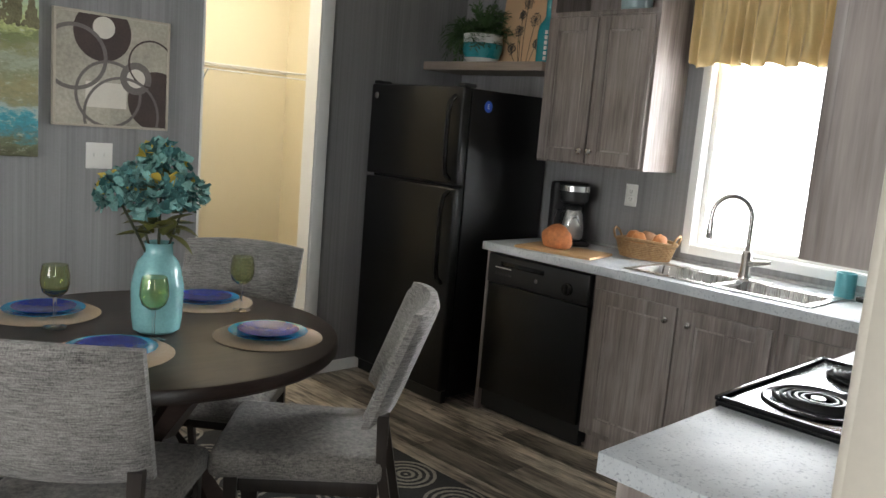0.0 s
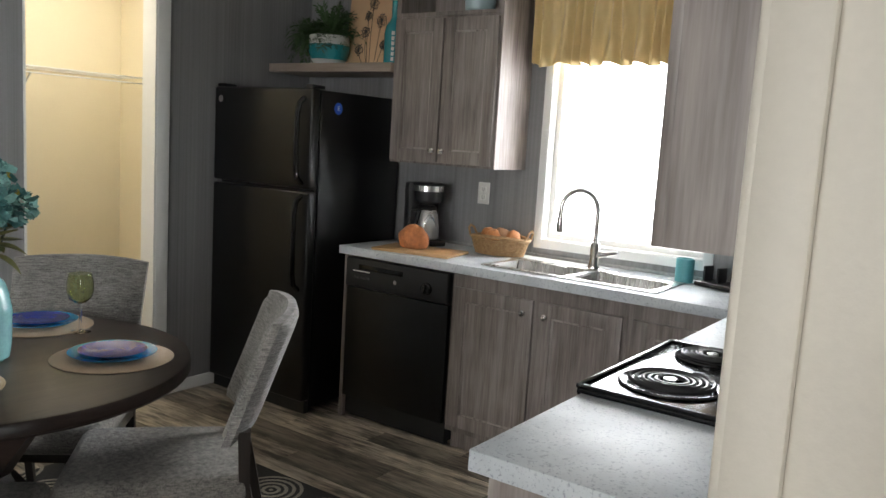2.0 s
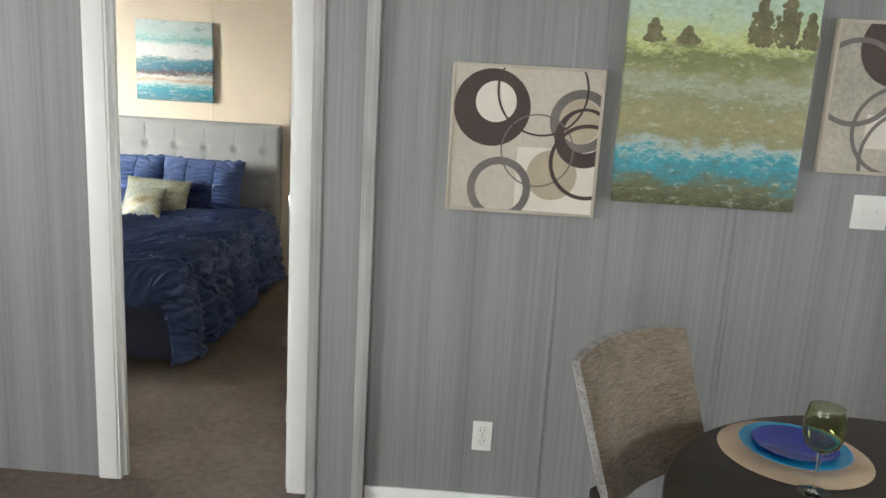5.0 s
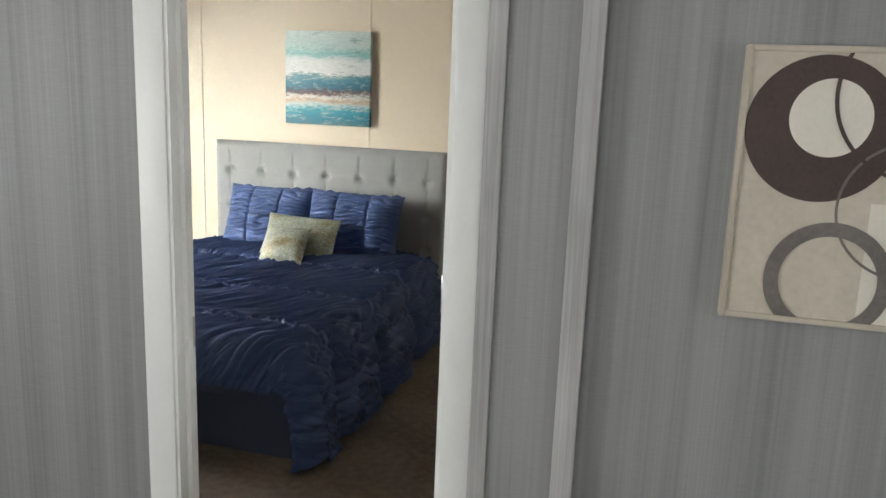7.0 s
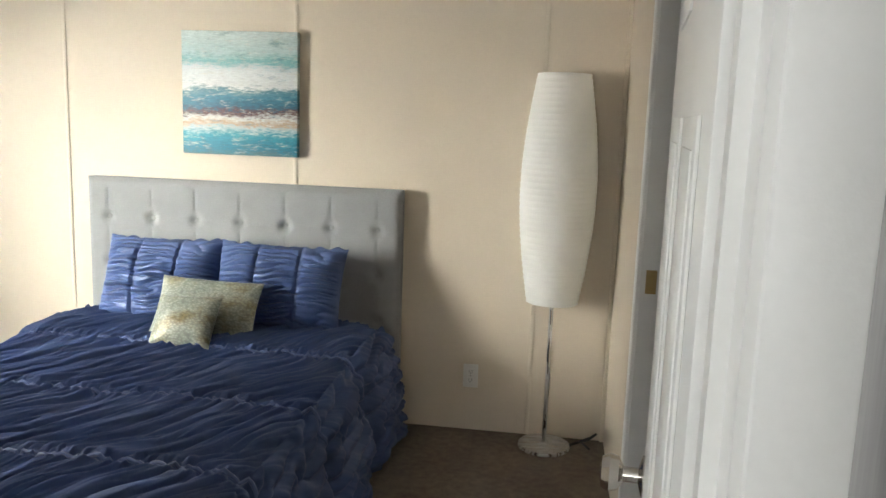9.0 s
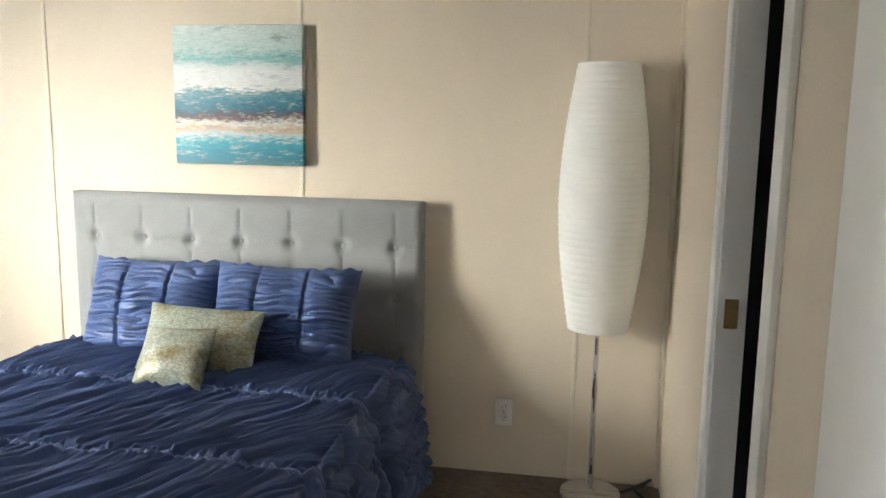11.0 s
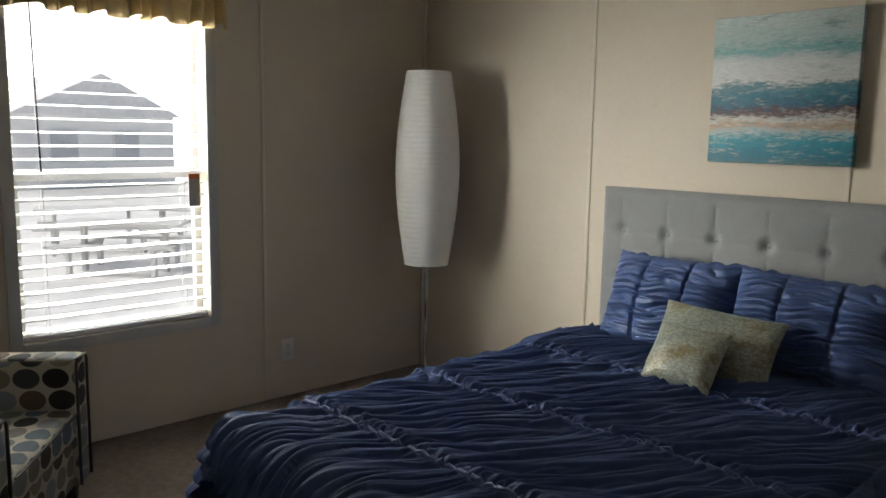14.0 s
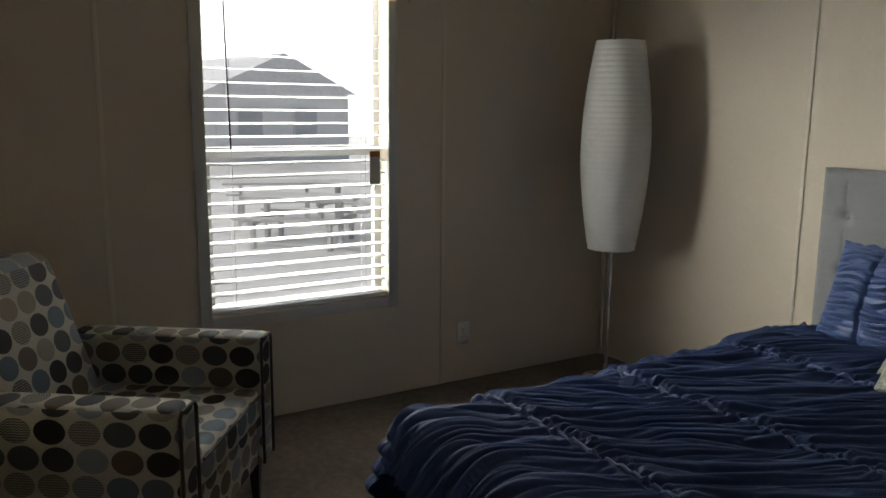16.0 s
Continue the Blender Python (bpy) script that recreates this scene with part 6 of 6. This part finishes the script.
# patterned armchair
def dots_mat():
    m, n, l, b = nodes_of("dotted_fabric")
    c = n.new("ShaderNodeTexCoord")
    sp = n.new("ShaderNodeSeparateXYZ")
    l.new(c.outputs["UV"], sp.inputs[0])
    cw, chh = 0.092, 0.074
    vrow = math_of(n, l, "DIVIDE", sp.outputs[1], chh)
    rowi = math_of(n, l, "FLOOR", vrow)
    off = math_of(n, l, "MULTIPLY", math_of(n, l, "MODULO", rowi, 2.0), 0.18)
    ucol = math_of(n, l, "ADD", math_of(n, l, "DIVIDE", sp.outputs[0], cw), off)
    coli = math_of(n, l, "FLOOR", ucol)
    fu = math_of(n, l, "SUBTRACT", math_of(n, l, "FRACT", ucol), 0.5)
    fv = math_of(n, l, "SUBTRACT", math_of(n, l, "FRACT", vrow), 0.5)
    d = math_of(n, l, "ADD", math_of(n, l, "MULTIPLY", fu, fu), math_of(n, l, "MULTIPLY", fv, fv))
    inside = math_of(n, l, "LESS_THAN", d, 0.212)
    cb = n.new("ShaderNodeCombineXYZ")
    l.new(coli, cb.inputs[0]), l.new(rowi, cb.inputs[1])
    wn_ = n.new("ShaderNodeTexWhiteNoise")
    wn_.noise_dimensions = "2D"
    l.new(cb.outputs[0], wn_.inputs["Vector"])
    col = ramp(n, l, wn_.outputs["Value"], [(0.0, (0.018, 0.016, 0.016)), (0.30, (0.10, 0.075, 0.05)), (0.45, (0.10, 0.13, 0.16)), (0.60, (0.22, 0.25, 0.28)), (0.75, (0.045, 0.05, 0.055)), (0.88, (0.24, 0.20, 0.15))], "CONSTANT")
    stripe = math_of(n, l, "SINE", math_of(n, l, "ADD", math_of(n, l, "MULTIPLY", sp.outputs[1], 900), math_of(n, l, "MULTIPLY", math_of(n, l, "SINE", math_of(n, l, "MULTIPLY", sp.outputs[0], 500)), 1.2)))
    patterned = math_of(n, l, "GREATER_THAN", math_of(n, l, "FRACT", math_of(n, l, "MULTIPLY", wn_.outputs["Value"], 7.3)), 0.68)
    sm = math_of(n, l, "MULTIPLY", patterned, math_of(n, l, "GREATER_THAN", stripe, 0.1))
    col = mix(n, l, sm, col, (0.30, 0.29, 0.26))
    fl = noise_of(n, l, coords(n, l), 300, 2)
    ground = ramp(n, l, fl, [(0.3, (0.42, 0.39, 0.31)), (0.7, (0.54, 0.50, 0.41))])
    l.new(mix(n, l, inside, ground, col), b.inputs["Base Color"])
    b.inputs["Roughness"].default_value = 0.8
    bump(n, l, b, fl, 0.25, 0.002)
    return m


DOTS = dots_mat()
PIPING = plain("dark_piping", (0.03, 0.028, 0.026), 0.7)


def soft_box(x0, y0, z0, x1, y1, z1, bev, shape=None):
    bm = box(bmesh.new(), x0, y0, z0, x1, y1, z1, bev, 4)
    if shape:
        for v in bm.verts:
            v.co = shape(v.co)
    bmesh.ops.recalc_face_normals(bm, faces=bm.faces)
    uv_box(bm)
    return bm


# local: y forward, x across; the front of the arms stands at y = 0
ac = thing("armchair", "armchair in cream fabric with brown and blue dots", "armchair", pose(-3.513, 4.668, 0.001, 0, 0, -36))
part("seat_base", soft_box(-0.28, -0.62, 0.17, 0.28, -0.02, 0.34, 0.015), DOTS, ac)
part("seat_cushion", soft_box(-0.268, -0.56, 0.342, 0.268, 0.005, 0.455, 0.035), DOTS, ac)
part("cushion_piping", tube(bmesh.new(), [(-0.25, 0.006, 0.437), (0.25, 0.006, 0.437)], 0.005, 6), PIPING, ac)
for s in (-1, 1):
    arm = part("arm", soft_box(s * 0.27, -0.66, 0.17, s * 0.385, 0.0, 0.62, 0.022), DOTS, ac)
    part("arm_piping", tube(bmesh.new(), [(s * 0.277, 0.002, 0.18), (s * 0.277, 0.002, 0.60), (s * 0.29, 0.002, 0.614), (s * 0.365, 0.002, 0.614), (s * 0.380, 0.002, 0.60), (s * 0.380, 0.002, 0.18)], 0.005, 6), PIPING, arm)
    for y in (-0.05, -0.62):
        part("leg", tube(bmesh.new(), [(s * 0.34, y, 0.0), (s * 0.33, y, 0.175)], lambda t: 0.015 + 0.012 * t, 4), DARK_WOOD, ac)


def lean_back(co):
    k = (co.z - 0.3) / 0.6
    return Vector((co.x * (1 - 0.06 * k), co.y - 0.20 * k, co.z))


bb = soft_box(-0.275, -0.62, 0.30, 0.275, -0.49, 0.90, 0.045, lean_back)
part("backrest", bb, DOTS, ac)

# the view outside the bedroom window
# gravel colour lifted towards white to stand in for overexposed daylight
GROUND = plain("overexposed_gravel", (0.80, 0.79, 0.76), 0.95, vary=0.15, scale=2, fine=30)
structure("ground", boxes((-600, -600, -0.9, 600, 600, -0.75)), GROUND, "gravel ground paled for overexposed daylight", "ground")
# added white emissive sheet gives the blown-out daylight far behind the yard
GLOW_SHEET = glow("distance_glow", (1.0, 1.0, 1.0), 7.0)
structure("backdrop", boxes((-62, -40, -0.8, -61, 60, 40)), GLOW_SHEET, "glowing sheet standing in for the overexposed distance", "backdrop")
# siding and roof near white: the outdoor glare is put into their colour
SIDING = plain("overexposed_siding", (0.93, 0.93, 0.93), 0.7, vary=0.04)
ROOFM = plain("overexposed_shingle", (0.88, 0.88, 0.89), 0.9, vary=0.15)
hs = thing("mobile_home", "manufactured home paled for overexposure across the gravel yard", "house", pose(-34, 14.2, -0.75, 0, 0, 10))
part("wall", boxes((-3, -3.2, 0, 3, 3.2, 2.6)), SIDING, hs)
bm = bmesh.new()
for y in (-3.5, 3.5):
    for x, z in ((-3.3, 2.6), (3.3, 2.6), (0, 4.1)):
        bm.verts.new((y * 0 + x, y, z))
bm.verts.ensure_lookup_table()
v = bm.verts
for q in ((0, 1, 2), (5, 4, 3), (0, 3, 4, 1), (1, 4, 5, 2), (2, 5, 3, 0)):
    bm.faces.new([v[i] for i in q])
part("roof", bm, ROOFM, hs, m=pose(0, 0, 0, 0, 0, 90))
for y in (-1.8, 0.6):
    wv = part("window", boxes((3.0, y, 0.9, 3.04, y + 1.1, 2.1)), ROOFM, hs)
    part("pane", boxes((3.04, y + 0.06, 0.96, 3.05, y + 1.04, 2.04)), plain("dim_pane", (0.6, 0.62, 0.66), 0.2), wv)
# planks paled to look washed out by the bright yard
PICNIC = wood("overexposed_plank", (0.60, 0.59, 0.57), (0.75, 0.74, 0.72), (3, 30, 30), 0.8)


def picnic_table(m):
    t = thing("picnic_table", "wooden picnic table paled for overexposure in the yard", "table", m, group="yard picnic tables")
    for k in range(4):
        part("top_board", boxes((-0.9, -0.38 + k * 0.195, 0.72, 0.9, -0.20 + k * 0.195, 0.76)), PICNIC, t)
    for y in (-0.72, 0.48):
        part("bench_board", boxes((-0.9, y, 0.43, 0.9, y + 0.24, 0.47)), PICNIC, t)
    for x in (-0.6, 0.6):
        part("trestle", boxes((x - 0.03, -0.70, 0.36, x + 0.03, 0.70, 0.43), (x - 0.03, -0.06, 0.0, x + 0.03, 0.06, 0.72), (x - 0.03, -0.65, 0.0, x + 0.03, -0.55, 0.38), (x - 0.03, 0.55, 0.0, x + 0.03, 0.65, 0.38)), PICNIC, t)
    return t


pt1 = picnic_table(pose(-13.0, 8.6, -0.75, 0, 0, 50))
copy_thing(pt1, pose(-14.5, 10.4, -0.75, 0, 0, 35))
copy_thing(pt1, pose(-15.5, 9.0, -0.75, 0, 0, 70))

# ---- vinyl plank floor, piece by piece ----
fl = bpy.data.objects["floor"]
PW, PL = 0.152, 1.22
plank_meshes = {}
nplank = 0
rows_n = int((KX + 0.52) / PW) + 1
for r in range(rows_n):
    xa = -0.52 + r * PW
    xb = min(xa + PW, KX)
    if xb - xa < 0.02:
        continue
    y = -0.05 - PL * ((r * 0.37) % 1.0)
    while y < 4.9:
        ya, yb = max(y, 0.36 if xa > 0.36 else -1.4), min(y + PL, GY if not (1.15 < xa < 2.8) else GY + 1.0)
        y += PL
        if yb - ya < 0.03:
            continue
        key = (round(xb - xa, 3), round(yb - ya, 3))
        if key not in plank_meshes:
            w, d = key
            bm = bmesh.new()
            g, bv = 0.0006, 0.0018
            lo = [bm.verts.new(p) for p in ((g, g, -0.0115), (w - g, g, -0.0115), (w - g, d - g, -0.0115), (g, d - g, -0.0115))]
            mi = [bm.verts.new(p) for p in ((g, g, -bv), (w - g, g, -bv), (w - g, d - g, -bv), (g, d - g, -bv))]
            hi = [bm.verts.new(p) for p in ((g + bv, g + bv, 0), (w - g - bv, g + bv, 0), (w - g - bv, d - g - bv, 0), (g + bv, d - g - bv, 0))]
            for a, b in ((lo, mi), (mi, hi)):
                for k in range(4):
                    bm.faces.new((a[k], a[(k + 1) % 4], b[(k + 1) % 4], b[k]))
            bm.faces.new(hi)
            plank_meshes[key] = mesh_of("plank", bm, PLANK)
        o = new("plank", plank_meshes[key])
        o.parent = fl
        o.location = (xa, ya, 0.0)
        nplank += 1
